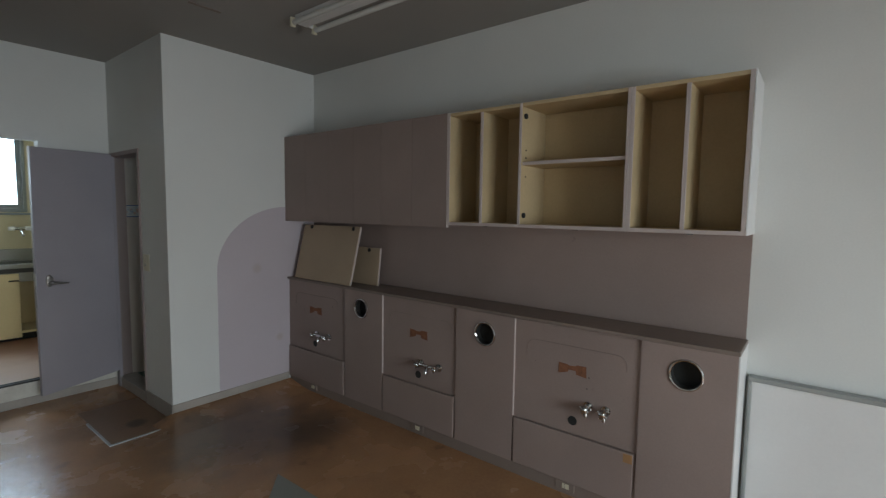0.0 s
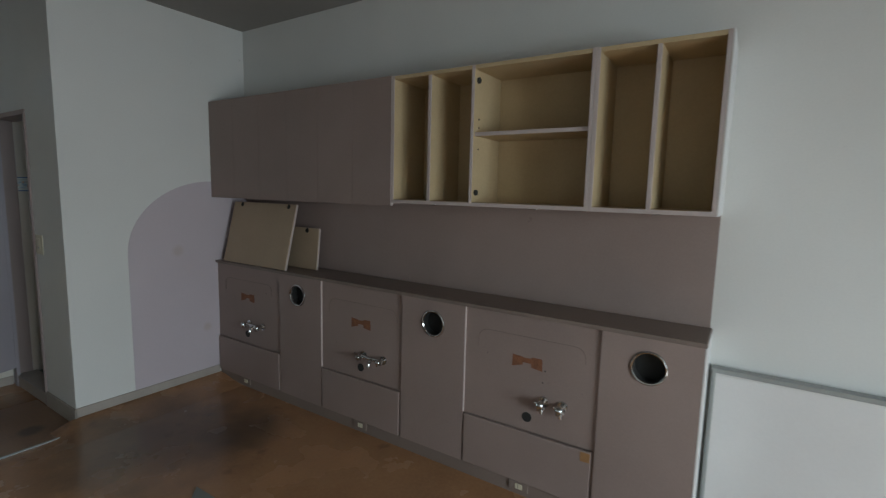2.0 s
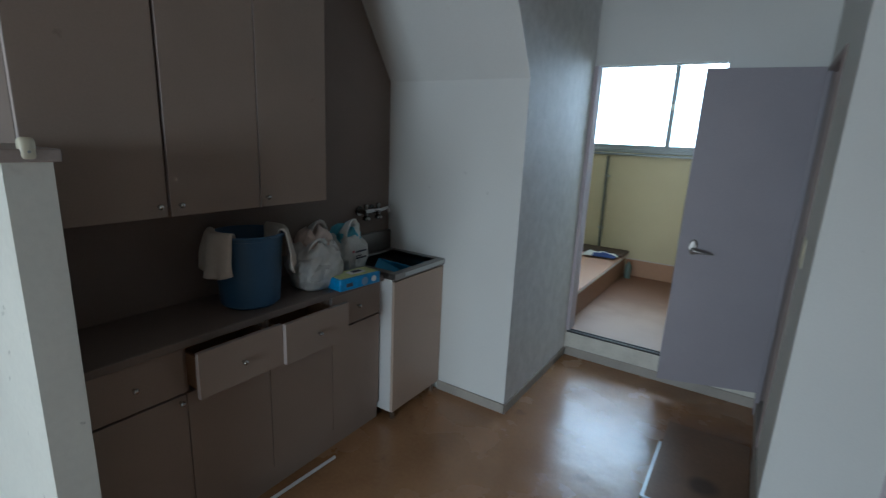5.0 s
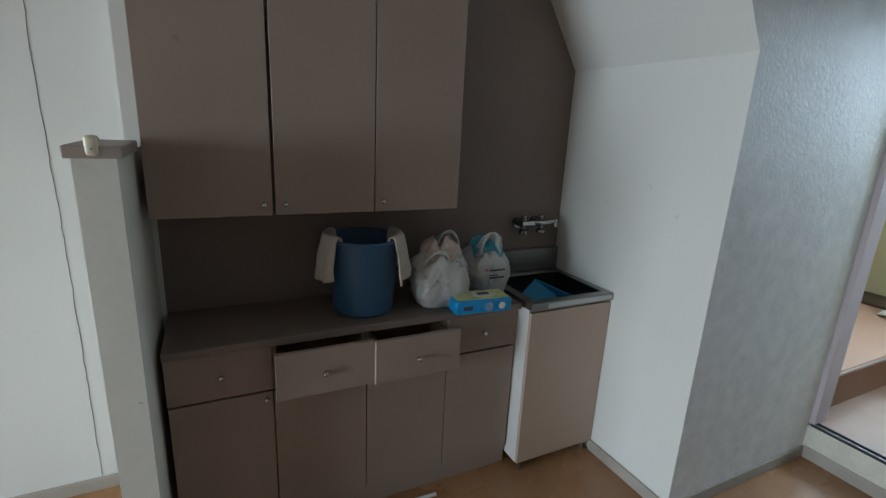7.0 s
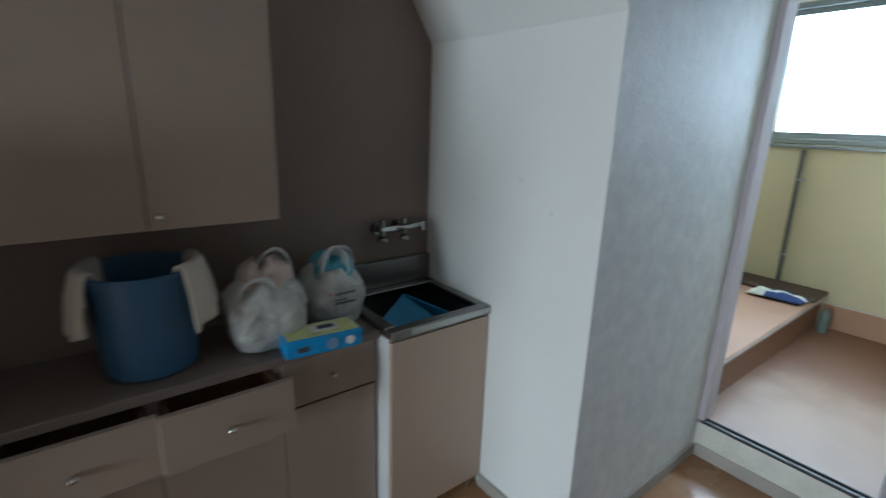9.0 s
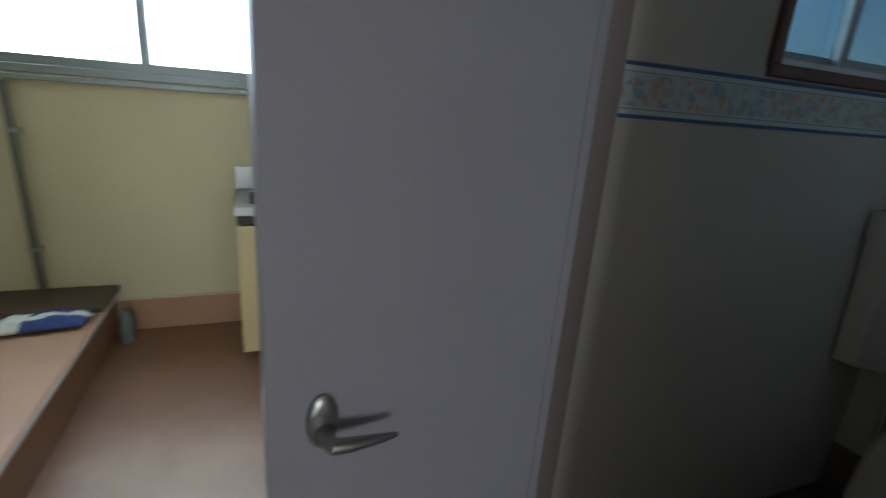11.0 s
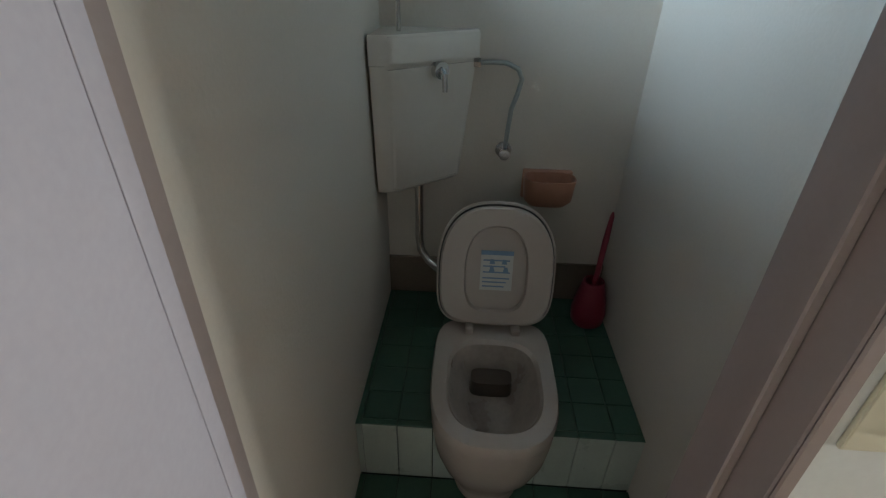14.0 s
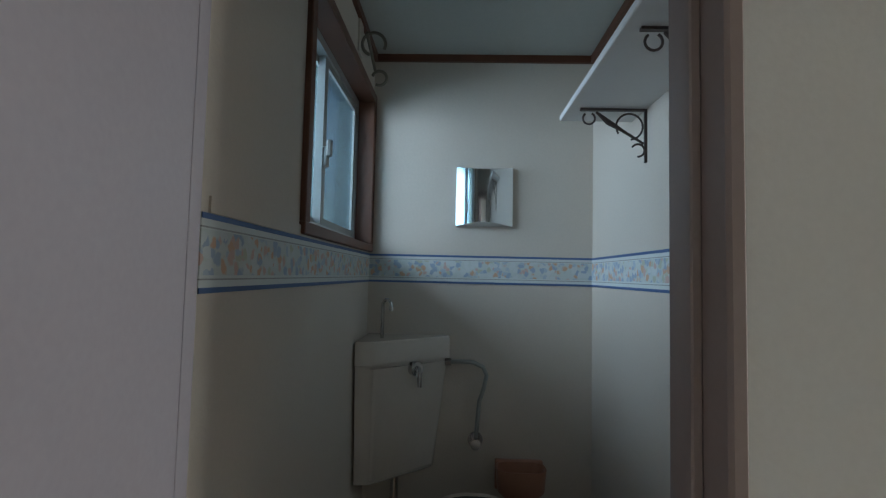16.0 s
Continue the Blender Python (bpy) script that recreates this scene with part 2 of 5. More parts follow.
IRON = mat("wrought_iron", (0.10, 0.08, 0.075), 0.45, 0.5, var=0.2)
AGED = mat("tarnished_metal", (0.20, 0.185, 0.15), 0.4, 0.7, var=0.25, bump=0.08)
IVORY = mat("ivory_plastic", (0.62, 0.58, 0.44), 0.4, var=0.05, bump=0.03)
BORDER = mat("border_paper", (0.62, 0.67, 0.66), 0.7, var=0.05, fine=90, bump=0.1)
BLUEL = mat("blue_line", (0.07, 0.14, 0.30), 0.6, var=0.08, bump=0)
DARKTXT = mat("dark_print", (0.06, 0.07, 0.10), 0.6, var=0.1, bump=0)
BLUETXT = mat("blue_print", (0.20, 0.31, 0.46), 0.6, var=0.1, bump=0)
PINKTXT = mat("pink_print", (0.55, 0.22, 0.26), 0.6, var=0.1, bump=0)
MIRROR = mat("polished_metal", (0.62, 0.66, 0.68), 0.07, 1.0, var=0.04, bump=0.02, rvar=0.04)


def glass(name, col, rough):
    m = bpy.data.materials.new(name)
    m.use_nodes = True
    b = m.node_tree.nodes["Principled BSDF"]
    b.inputs["Base Color"].default_value = (*col, 1)
    b.inputs["Roughness"].default_value = rough
    b.inputs["Transmission Weight"].default_value = 1.0
    b.inputs["IOR"].default_value = 1.45
    return m


GLASS = glass("clear_glass", (0.96, 0.98, 1.0), 0.0)
FROST = glass("frosted_glass", (0.22, 0.36, 0.43), 0.2)


def flower_paper():
    m = bpy.data.materials.new("flower_border")
    m.use_nodes = True
    nt = m.node_tree
    b = nt.nodes["Principled BSDF"]
    b.inputs["Roughness"].default_value = 0.7
    co = nt.nodes.new("ShaderNodeTexCoord")
    nz = nt.nodes.new("ShaderNodeTexNoise")
    nz.inputs["Scale"].default_value, nz.inputs["Detail"].default_value = 55, 3
    vo = nt.nodes.new("ShaderNodeTexVoronoi")
    vo.inputs["Scale"].default_value = 64
    mixv = nt.nodes.new("ShaderNodeMix")
    mixv.data_type = "VECTOR"
    mixv.inputs[0].default_value = 0.02
    nt.links.new(co.outputs["Object"], nz.inputs["Vector"])
    nt.links.new(co.outputs["Object"], mixv.inputs[4])
    nt.links.new(nz.outputs["Color"], mixv.inputs[5])
    nt.links.new(mixv.outputs[1], vo.inputs["Vector"])
    sep = nt.nodes.new("ShaderNodeSeparateColor")
    nt.links.new(vo.outputs["Color"], sep.inputs[0])
    ramp = nt.nodes.new("ShaderNodeValToRGB")
    ramp.color_ramp.interpolation = "CONSTANT"
    cols = [(0.0, (0.60, 0.65, 0.65)), (0.22, (0.33, 0.43, 0.55)), (0.42, (0.62, 0.40, 0.27)), (0.55, (0.60, 0.65, 0.65)), (0.66, (0.60, 0.43, 0.38)), (0.78, (0.42, 0.52, 0.60)), (0.92, (0.50, 0.53, 0.42))]
    el = ramp.color_ramp.elements
    while len(el) < len(cols):
        el.new(0.5)
    for e, (p, c) in zip(el, cols):
        e.position, e.color = p, (*c, 1)
    nt.links.new(sep.outputs[0], ramp.inputs[0])
    spot = nt.nodes.new("ShaderNodeMapRange")
    spot.inputs["From Min"].default_value, spot.inputs["From Max"].default_value = 0.50, 0.68
    spot.inputs["To Min"].default_value, spot.inputs["To Max"].default_value = 0.95, 0.0
    nt.links.new(vo.outputs["Distance"], spot.inputs["Value"])
    mx = nt.nodes.new("ShaderNodeMix")
    mx.data_type = "RGBA"
    mx.inputs[6].default_value = (0.56, 0.62, 0.60, 1)
    nt.links.new(spot.outputs[0], mx.inputs[0])
    nt.links.new(ramp.outputs[0], mx.inputs[7])
    nt.links.new(mx.outputs[2], b.inputs["Base Color"])
    return m


FLOWER = flower_paper()


# ---------------------------------------------------------------- mesh helpers
def bx(bm, x0, x1, y0, y1, z0, z1, bev=0.0, seg=1):
    r = bmesh.ops.create_cube(bm, size=1)
    vs = r["verts"]
    bmesh.ops.transform(bm, matrix=Matrix.Translation(((x0 + x1) / 2, (y0 + y1) / 2, (z0 + z1) / 2)) @ Matrix.Diagonal((abs(x1 - x0), abs(y1 - y0), abs(z1 - z0), 1)), verts=vs)
    if bev:
        es = list({e for v in vs for e in v.link_edges})
        bmesh.ops.bevel(bm, geom=es, offset=bev, segments=seg, affect="EDGES", profile=0.5)
    return bm


def box(*a, bev=0.002, seg=1):
    return bx(bmesh.new(), *a, bev=bev, seg=seg)


def boxes(*rows, bev=0.0):
    bm = bmesh.new()
    for r in rows:
        bx(bm, *r, bev=bev)
    return bm


def tube(bm, pts, r, seg=8, cap=True):
    """A round bar swept along points."""
    pts = [Vector(p) for p in pts]
    rings, up = [], None
    for i, p in enumerate(pts):
        d = (pts[min(i + 1, len(pts) - 1)] - pts[max(i - 1, 0)]).normalized()
        if up is None:
            up = d.orthogonal().normalized()
        up = (up - d * up.dot(d)).normalized()
        side = d.cross(up)
        rad = r[i] if isinstance(r, (list, tuple)) else r
        rings.append([bm.verts.new(p + (up * math.cos(a) + side * math.sin(a)) * rad) for a in (2 * math.pi * k / seg for k in range(seg))])
    for a, b in zip(rings, rings[1:]):
        for k in range(seg):
            bm.faces.new((a[k], a[(k + 1) % seg], b[(k + 1) % seg], b[k]))
    if cap:
        bm.faces.new(rings[0][::-1])
        bm.faces.new(rings[-1])
    return bm


def bar(*pts, r=0.01, seg=10):
    return tube(bmesh.new(), pts, r, seg)


def arc(c, u, v, r, a0, a1, n=12):
    c, u, v = Vector(c), Vector(u), Vector(v)
    return [c + (u * math.cos(a) + v * math.sin(a)) * r for a in (a0 + (a1 - a0) * k / n for k in range(n + 1))]


def prism(poly, to3, d0, d1, bm=None):
    """A flat outline [(u, v)] extruded between two depths; to3 maps u, v, depth to the world."""
    bm = bm or bmesh.new()
    a = [bm.verts.new(to3(u, v, d0)) for u, v in poly]
    b = [bm.verts.new(to3(u, v, d1)) for u, v in poly]
    bm.faces.new(a)
    bm.faces.new(b[::-1])
    for i in range(len(poly)):
        j = (i + 1) % len(poly)
        bm.faces.new((a[j], a[i], b[i], b[j]))
    return bm


def loft(rings, bm=None, cap0=True, cap1=True):
    bm = bm or bmesh.new()
    vs = [[bm.verts.new(p) for p in r] for r in rings]
    n = len(vs[0])
    for a, b in zip(vs, vs[1:]):
        for k in range(n):
            bm.faces.new((a[k], a[(k + 1) % n], b[(k + 1) % n], b[k]))
    if cap0:
        bm.faces.new(vs[0][::-1])
    if cap1:
        bm.faces.new(vs[-1])
    return bm


def oval(cx, cy, z, a, b, p=2.0, n=32):
    out = []
    for k in range(n):
        t = 2 * math.pi * k / n
        c, s = math.cos(t), math.sin(t)
        out.append((cx + a * math.copysign(abs(c) ** (2 / p), c), cy + b * math.copysign(abs(s) ** (2 / p), s), z))
    return out


def finish(name, bm, material, smooth=False):
    bmesh.ops.recalc_face_normals(bm, faces=bm.faces)
    me = bpy.data.meshes.new(name)
    bm.to_mesh(me)
    bm.free()
    me.materials.append(material)
    if smooth:
        me.polygons.foreach_set("use_smooth", [True] * len(me.polygons))
        me.set_sharp_from_angle(angle=radians(40))
    return new(name, me)


def thing(name, at, label, category, group="", kind=""):
    ob = new(name)
    ob.empty_display_size = 0.05
    ob.matrix_basis = Matrix.Translation(at)
    return tagged(ob, label, category, group, kind)


def part(name, bm, material, parent, label="", smooth=False):
    ob = finish(name, bm, material, smooth)
    ob.parent = parent
    if parent.type == "EMPTY":
        ob.matrix_parent_inverse = parent.matrix_basis.inverted()
    return tagged(ob, label)


def solo(name, bm, material, label, category, group="", kind="", smooth=False):
    return tagged(finish(name, bm, material, smooth), label, category, group, kind)


def struct(name, bm, material, label="", category="", smooth=False):
    return tagged(finish(name, bm, material, smooth), label, category, "", "structure")


# ---------------------------------------------------------------- the shell
CZ = 2.60
struct("floor", boxes((-1.12, 2.375, -2.50, 4.36, -0.12, 0.0)), LINO, "brown lino floor, stained and worn to a dull gloss", "floor")
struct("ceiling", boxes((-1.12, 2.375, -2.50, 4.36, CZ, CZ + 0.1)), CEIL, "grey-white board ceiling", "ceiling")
struct("wall_east", boxes((2.375, 2.50, -2.60, 4.46, -0.12, CZ + 0.1)), WALL, "white papered wall behind the cabinets", "wall")
# wall with the lilac arch, the front of the toilet room
struct("wall_arch", boxes((1.185, 2.375, 3.30, 3.535, 0, CZ)), WALL, "white papered wall with a lilac arch", "wall")
# west wall of the toilet room, with its doorway
DY0, DY1, DZ1, CW = 3.755, 4.312, 1.86, 0.014
struct("wall_toilet_door", boxes((1.185, 1.29, 3.535, DY0 - CW, 0, CZ), (1.185, 1.29, DY1 + CW, 4.36, 0, CZ), (1.185, 1.29, DY0 - CW, DY1 + CW, DZ1 + 0.03, CZ)), WALL, "white papered wall round the toilet doorway", "wall")
# wall with the opening to the kitchen
KX0, KX1, KZ1 = 0.03, 0.745, 1.94
struct("wall_north", boxes((KX1, 1.29, 4.36, 4.46, 0, CZ), (0.02, KX1, 4.36, 4.46, KZ1, CZ), (-1.12, 0.02, 4.36, 4.46, 0, CZ)), WALL, "white papered wall over the kitchen opening", "wall")
# block under the sloping soffit, with the embossed side
SY, SX, SZ = 3.40, 0.02, 1.755
TOPY = SY - (CZ - SZ) * 0.655
bm = bmesh.new()
prism([(SY, 0), (SY, SZ), (TOPY, CZ), (SY + 0.12, CZ), (SY + 0.12, 0)], lambda u, v, d: (d, u, v), -0.825, SX - 0.003, bm)
bx(bm, SX - 0.11, SX - 0.003, SY + 0.121, 4.358, 0, CZ - 0.001)
struct("wall_soffit", bm, WALL, "white wall that slopes forward up to the ceiling", "wall")
bm = bmesh.new()
prism([(SY, 0), (SY, SZ), (TOPY, CZ), (4.36, CZ), (4.36, 0)], lambda u, v, d: (d, u, v), SX - 0.0028, SX, bm)
struct("wall_embossed", bm, EMBOSS, "grey embossed wallpaper beside the kitchen opening", "wall")
# the alcove's shade is put into this wall's brown
struct("wall_alcove", boxes((-0.945, -0.825, 1.665, 3.52, 0, CZ)), BACK_BR, "brown board wall behind the sink, darkened for the alcove's shade", "wall")
# white wall west of the low partition
struct("wall_west", boxes((-1.12, -1.0, -2.50, 1.60, 0, CZ)), WALL, "bright white papered wall", "wall")
CRACKM = mat("open_wallpaper_seam", (0.17, 0.16, 0.14), 0.9, var=0.3)
crack = bmesh.new()
zs = [0.06 + (CZ - 0.06) * k / 70 for k in range(71)]
cy_ = [1.360 + 0.004 * math.sin(z * 2.2) + 0.006 * noise.noise((z * 7.0, 3.1, 0.2)) + 0.003 * noise.noise((z * 31.0, 1.1, 5.0)) for z in zs]
cw_ = [0.0007 + 0.0016 * max(0.0, noise.noise((z * 5.0, 9.0, 2.0)) + 0.25) for z in zs]
rail_a = [[crack.verts.new((x, y - w, z)) for y, w, z in zip(cy_, cw_, zs)] for x in (-1.0, -0.9988)]
rail_b = [[crack.verts.new((x, y + w, z)) for y, w, z in zip(cy_, cw_, zs)] for x in (-1.0, -0.9988)]
for k in range(70):
    crack.faces.new((rail_a[1][k], rail_b[1][k], rail_b[1][k + 1], rail_a[1][k + 1]))
    crack.faces.new((rail_a[0][k], rail_a[1][k], rail_a[1][k + 1], rail_a[0][k + 1]))
    crack.faces.new((rail_b[0][k], rail_b[1][k], rail_b[1][k + 1], rail_b[0][k + 1]))
struct("trim_1", crack, CRACKM, "ragged open seam in the white wallpaper", "trim")
struct("wall_alcove_end", boxes((-1.0, -0.825, 1.60, 1.665, 0, CZ)), WALL, "white return wall at the alcove", "wall")
# unseen south wall; its assumed wide window is placed to light the room
GX0, GX1, GZ0, GZ1 = -0.57, 1.37, 0.06, 1.80
struct("wall_south", boxes((-1.12, 2.375, -2.60, -2.40, 0, GZ0), (-1.12, 2.375, -2.60, -2.40, GZ1, CZ), (-1.12, GX0, -2.60, -2.40, GZ0, GZ1), (GX1, 2.375, -2.60, -2.40, GZ0, GZ1)), WALL, "white wall with a wide glazed opening", "wall")
w3 = tagged(thing("window_3", (0.40, -2.43, GZ0), "assumed tall aluminium window letting daylight in, out of view", "window"), kind="structure")
part("window_frame", boxes((GX0, GX1, -2.45, -2.41, GZ0, GZ0 + 0.04), (GX0, GX1, -2.45, -2.41, GZ1 - 0.04, GZ1), (GX0, GX0 + 0.04, -2.45, -2.41, GZ0 + 0.04, GZ1 - 0.04), (GX1 - 0.04, GX1, -2.45, -2.41, GZ0 + 0.04, GZ1 - 0.04), (0.38, 0.42, -2.45, -2.41, GZ0 + 0.04, GZ1 - 0.04)), ALU, w3)

# lilac arch on the front wall
arch = [(1.515, 0.103), (2.37, 0.103), (2.37, 1.485)] + [(2.10 - 0.585 * math.cos(a), 1.0 + 0.485 * math.sin(a)) for a in (math.pi / 2 * (1 - k / 20) for k in range(21))]
bm = prism(arch, lambda u, v, d: (u, d, v), 3.2965, 3.30)
struct("wall_arch_panel", bm, LILAC, "lilac papered arch on the white wall", "wallpaper")

# baseboards
BH = 0.056
RAMP = [(3.02, 0.0006), (3.14, 0.016), (3.24, 0.038), (3.299, 0.046)]
bm = bmesh.new()
rows = []
for k in range(13):
    x = 1.02 + (2.112 - 1.02) * (k / 12) ** 1.4
    q = min(1.0, (x - 1.02) / 0.17)
    rows.append([bm.verts.new((x, y, 0.0005 + (z - 0.0005) * q * q * (3 - 2 * q))) for y, z in RAMP])
for ra, rb in zip(rows, rows[1:]):
    for k in range(3):
        bm.faces.new((ra[k], rb[k], rb[k + 1], ra[k + 1]))
ends = [bm.verts.new((rows[0][3].co.x, 3.299, 0.0)), bm.verts.new((rows[-1][3].co.x, 3.299, 0.0))]
bm.faces.new([ends[0]] + [row[3] for row in rows] + [ends[1]])
struct("floor_ramp", bm, LINO, "brown lino rising to the foot of the wall", "floor", smooth=True)
struct("baseboard_1", boxes((1.177, 2.10, 3.288, 3.30, 0.0465, 0.103), (1.174, 1.185, 3.288, DY0 - CW - 0.002, 0.0, 0.10), bev=0.002), BASEB, "taupe vinyl baseboard", "baseboard")
struct("baseboard_2", boxes((-0.42, SX + 0.01, SY - 0.011, SY, 0, BH), (SX, SX + 0.011, SY - 0.011, 4.349, 0, BH), bev=0.002), BASEB, "taupe vinyl baseboard", "baseboard")
struct("baseboard_3", boxes((SX + 0.011, 1.174, 4.346, 4.36, 0, 0.062), bev=0.002), BASEB, "taupe vinyl baseboard along the step", "baseboard")
struct("baseboard_4", boxes((-1.0, -0.99, -2.40, 1.57, 0, BH), (2.363, 2.375, -2.40, 0.09, 0, BH), bev=0.002), BASEB, "taupe vinyl baseboard", "baseboard")

# step up to the kitchen with its rail
struct("step_kitchen", boxes((SX, KX1, 4.352, 4.46, 0.0, 0.168), bev=0.002), STEPW, "scuffed white step up to the kitchen", "step")
struct("trim_14", boxes((KX1, 1.172, 4.350, 4.36, 0.0625, 0.172), bev=0.002), STEPW, "white board along the foot of the wall", "trim")
struct("trim_2", boxes((KX0, KX1, 4.352, 4.372, 0.168, 0.182), (KX0, KX1, 4.385, 4.395, 0.168, 0.184), bev=0.002), RUBBER, "dark sliding-door rail on the step", "rail")
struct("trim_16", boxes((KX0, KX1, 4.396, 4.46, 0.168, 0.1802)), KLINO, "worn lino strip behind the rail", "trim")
struct("trim_3", boxes((KX0 - 0.01, KX0 + 0.015, 4.352, 4.46, 0.182, KZ1), bev=0.002), LILAC, "lilac jamb of the kitchen opening", "trim")

# toilet doorway casing and threshold
struct("trim_15", boxes((1.1720, 1.192, 4.2662, DY1 + CW, 0.0, DZ1), bev=0.0005), DOOR, "grey-lilac hinge post of the toilet door", "door frame")
struct("trim_4", boxes((1.178, 1.30, DY0 - CW, DY0, 0.0, DZ1), (1.1735, 1.1775, DY0 - 0.016, DY0 - 0.0005, 0.0, DZ1), (1.1925, 1.276, DY1, DY1 + CW, 0.0, DZ1), (1.178, 1.30, DY0 - CW, DY1 + CW, DZ1, DZ1 + 0.03), (1.222, 1.236, DY0, DY0 + 0.012, 0.08, DZ1), bev=0.002), CASING, "mauve casing of the toilet door", "door frame")
struct("trim_5", boxes((1.178, 1.30, DY0, DY1, 0.0, 0.08), bev=0.003), BASEB, "raised threshold of the toilet", "threshold")

# ---------------------------------------------------------------- kitchen beyond the opening
KF = 0.18
struct("floor_kitchen", boxes((-1.12, 1.30, 4.46, 6.30, KF - 0.12, KF)), KLINO, "tan kitchen lino, worn and painted brighter by the step", "floor")
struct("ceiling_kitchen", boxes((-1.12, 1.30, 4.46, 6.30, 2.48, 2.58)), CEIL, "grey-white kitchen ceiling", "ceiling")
WX0, WX1, WZ0, WZ1 = -0.74, 1.0, 1.40, 2.30
struct("wall_kitchen_north", boxes((-1.12, 1.30, 6.20, 6.32, 0, WZ0), (-1.12, 1.30, 6.20, 6.32, WZ1, 2.58), (-1.12, WX0, 6.20, 6.32, WZ0, WZ1), (WX1, 1.30, 6.20, 6.32, WZ0, WZ1)), KWALL, "yellow painted kitchen wall under the window", "wall")
struct("wall_kitchen_west", boxes((-1.12, -1.0, 4.46, 6.20, 0, 2.48)), KWALL, "yellow painted kitchen wall", "wall")
struct("wall_kitchen_east", boxes((1.20, 1.30, 4.46, 6.20, 0, 2.48)), KWALL, "yellow painted kitchen wall", "wall")
struct("wall_kitchen_south", boxes((-1.0, 0.02, 4.46, 4.47, KF, 2.48), (KX1, 1.20, 4.46, 4.47, KF, 2.48)), KWALL, "yellow painted kitchen wall", "wall")
struct("baseboard_5", boxes((-0.005, 0.60, 6.182, 6.20, KF, 0.345), bev=0.003), KSKIRT, "high tan skirting in the kitchen", "baseboard")
struct("baseboard_6", boxes((-0.005, 0.60, 6.186, 6.20, 0.345, 0.352)), EDGE, "pale lip on the kitchen skirting", "trim")

w1 = tagged(thing("window_1", (0.2, 6.2, WZ0), "bright aluminium sliding window over the kitchen sink", "window"), kind="structure")
part("window_frame", boxes((WX0, WX1, 6.19, 6.27, WZ0, WZ0 + 0.035), (WX0, WX1, 6.19, 6.27, WZ1 - 0.035, WZ1), (WX0, WX0 + 0.03, 6.19, 6.27, WZ0 + 0.035, WZ1 - 0.035), (WX1 - 0.03, WX1, 6.19, 6.27, WZ0 + 0.035, WZ1 - 0.035), bev=0.002), ALU_D, w1)
part("window_sill", box(WX0 - 0.02, WX1 + 0.02, 6.165, 6.20, WZ0 - 0.03, WZ0 - 0.008), ALU_D, w1)
for k, (a, b, y) in enumerate(((WX0 + 0.03, 0.235, 6.235), (0.19, WX1 - 0.03, 6.215))):
    s = part("sash", boxes((a, a + 0.04, y, y + 0.02, WZ0 + 0.035, WZ1 - 0.035), (b - 0.04, b, y, y + 0.02, WZ0 + 0.035, WZ1 - 0.035), (a + 0.04, b - 0.04, y, y + 0.02, WZ0 + 0.035, WZ0 + 0.075), (a + 0.04, b - 0.04, y, y + 0.02, WZ1 - 0.07, WZ1 - 0.035)), ALU_D, w1)
    g = part("pane", boxes((a + 0.04, b - 0.04, y + 0.008, y + 0.012, WZ0 + 0.075, WZ1 - 0.07)), GLASS, s)
    g.visible_shadow = False
part("guard_bar", box(0.025, 0.038, 6.275, 6.29, WZ0, 1.62), ALU_D, w1)
part("catch", box(0.20, 0.225, 6.205, 6.215, 1.80, 1.86, bev=0.003), CHROME, w1)

# raised bench with a dark board, and what lies on it
bench = thing("bench", (-0.5, 5.3, KF), "tan raised bench along the kitchen wall", "bench")
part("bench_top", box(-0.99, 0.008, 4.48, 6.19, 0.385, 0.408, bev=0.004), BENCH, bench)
# the panel's shade is in its colour
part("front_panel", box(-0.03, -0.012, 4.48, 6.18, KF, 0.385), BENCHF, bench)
part("edge_strip", box(-0.012, 0.012, 4.48, 6.18, 0.378, 0.400, bev=0.004), EDGE, bench)
solo("wooden_board", box(-0.60, 0.012, 5.90, 6.185, 0.408, 0.432, bev=0.004), DKWOOD, "dark brown board at the end of the bench", "board")
bm = bmesh.new()
bmesh.ops.create_grid(bm, x_segments=22, y_segments=14, size=1)
for v in bm.verts:
    x, y = v.co.x, v.co.y
    h = 0.030 + 0.022 * noise.noise((x * 2.1, y * 2.6, 3)) + 0.012 * noise.noise((x * 6, y * 6, 8))
    v.co = Vector((-0.17 + 0.15 * x * (1 + 0.15 * noise.noise((y * 2, 1, 0))), 5.80 + 0.085 * y + 0.02 * x, 0.424 + max(0.002, h * (1 - max(abs(x), abs(y)) ** 4))))
bag0 = solo("cloth_bag", bm, NAVY, "navy and white cloth lying on the bench", "cloth bag", smooth=True)
bag0.data.materials.append(PAPER)
for p in bag0.data.polygons:
    if p.center.x < -0.22 or abs(p.center.y - 5.80 - 0.2 * (p.center.x + 0.17)) < 0.012:
        p.material_index = 1
md = bag0.modifiers.new("thickness", "SOLIDIFY")
md.thickness = 0.004
solo("plastic_bottle", loft([oval(0.05, 6.06, KF + z, r, r * 0.8, n=16) for z, r in ((0, 0.03), (0.10, 0.032), (0.13, 0.028), (0.15, 0.014), (0.165, 0.014))]), mat("grey_green_plastic", (0.14, 0.19, 0.17), 0.4), "grey-green plastic bottle by the bench", "bottle", smooth=True)
pole = thing("drain_pipe", (-0.29, 6.17, 0.43), "thin grey pipe up the kitchen wall", "pipe")
part("pipe", bar((-0.29, 6.172, 0.433), (-0.305, 6.172, 1.36), r=0.014), PIPE, pole, smooth=True)
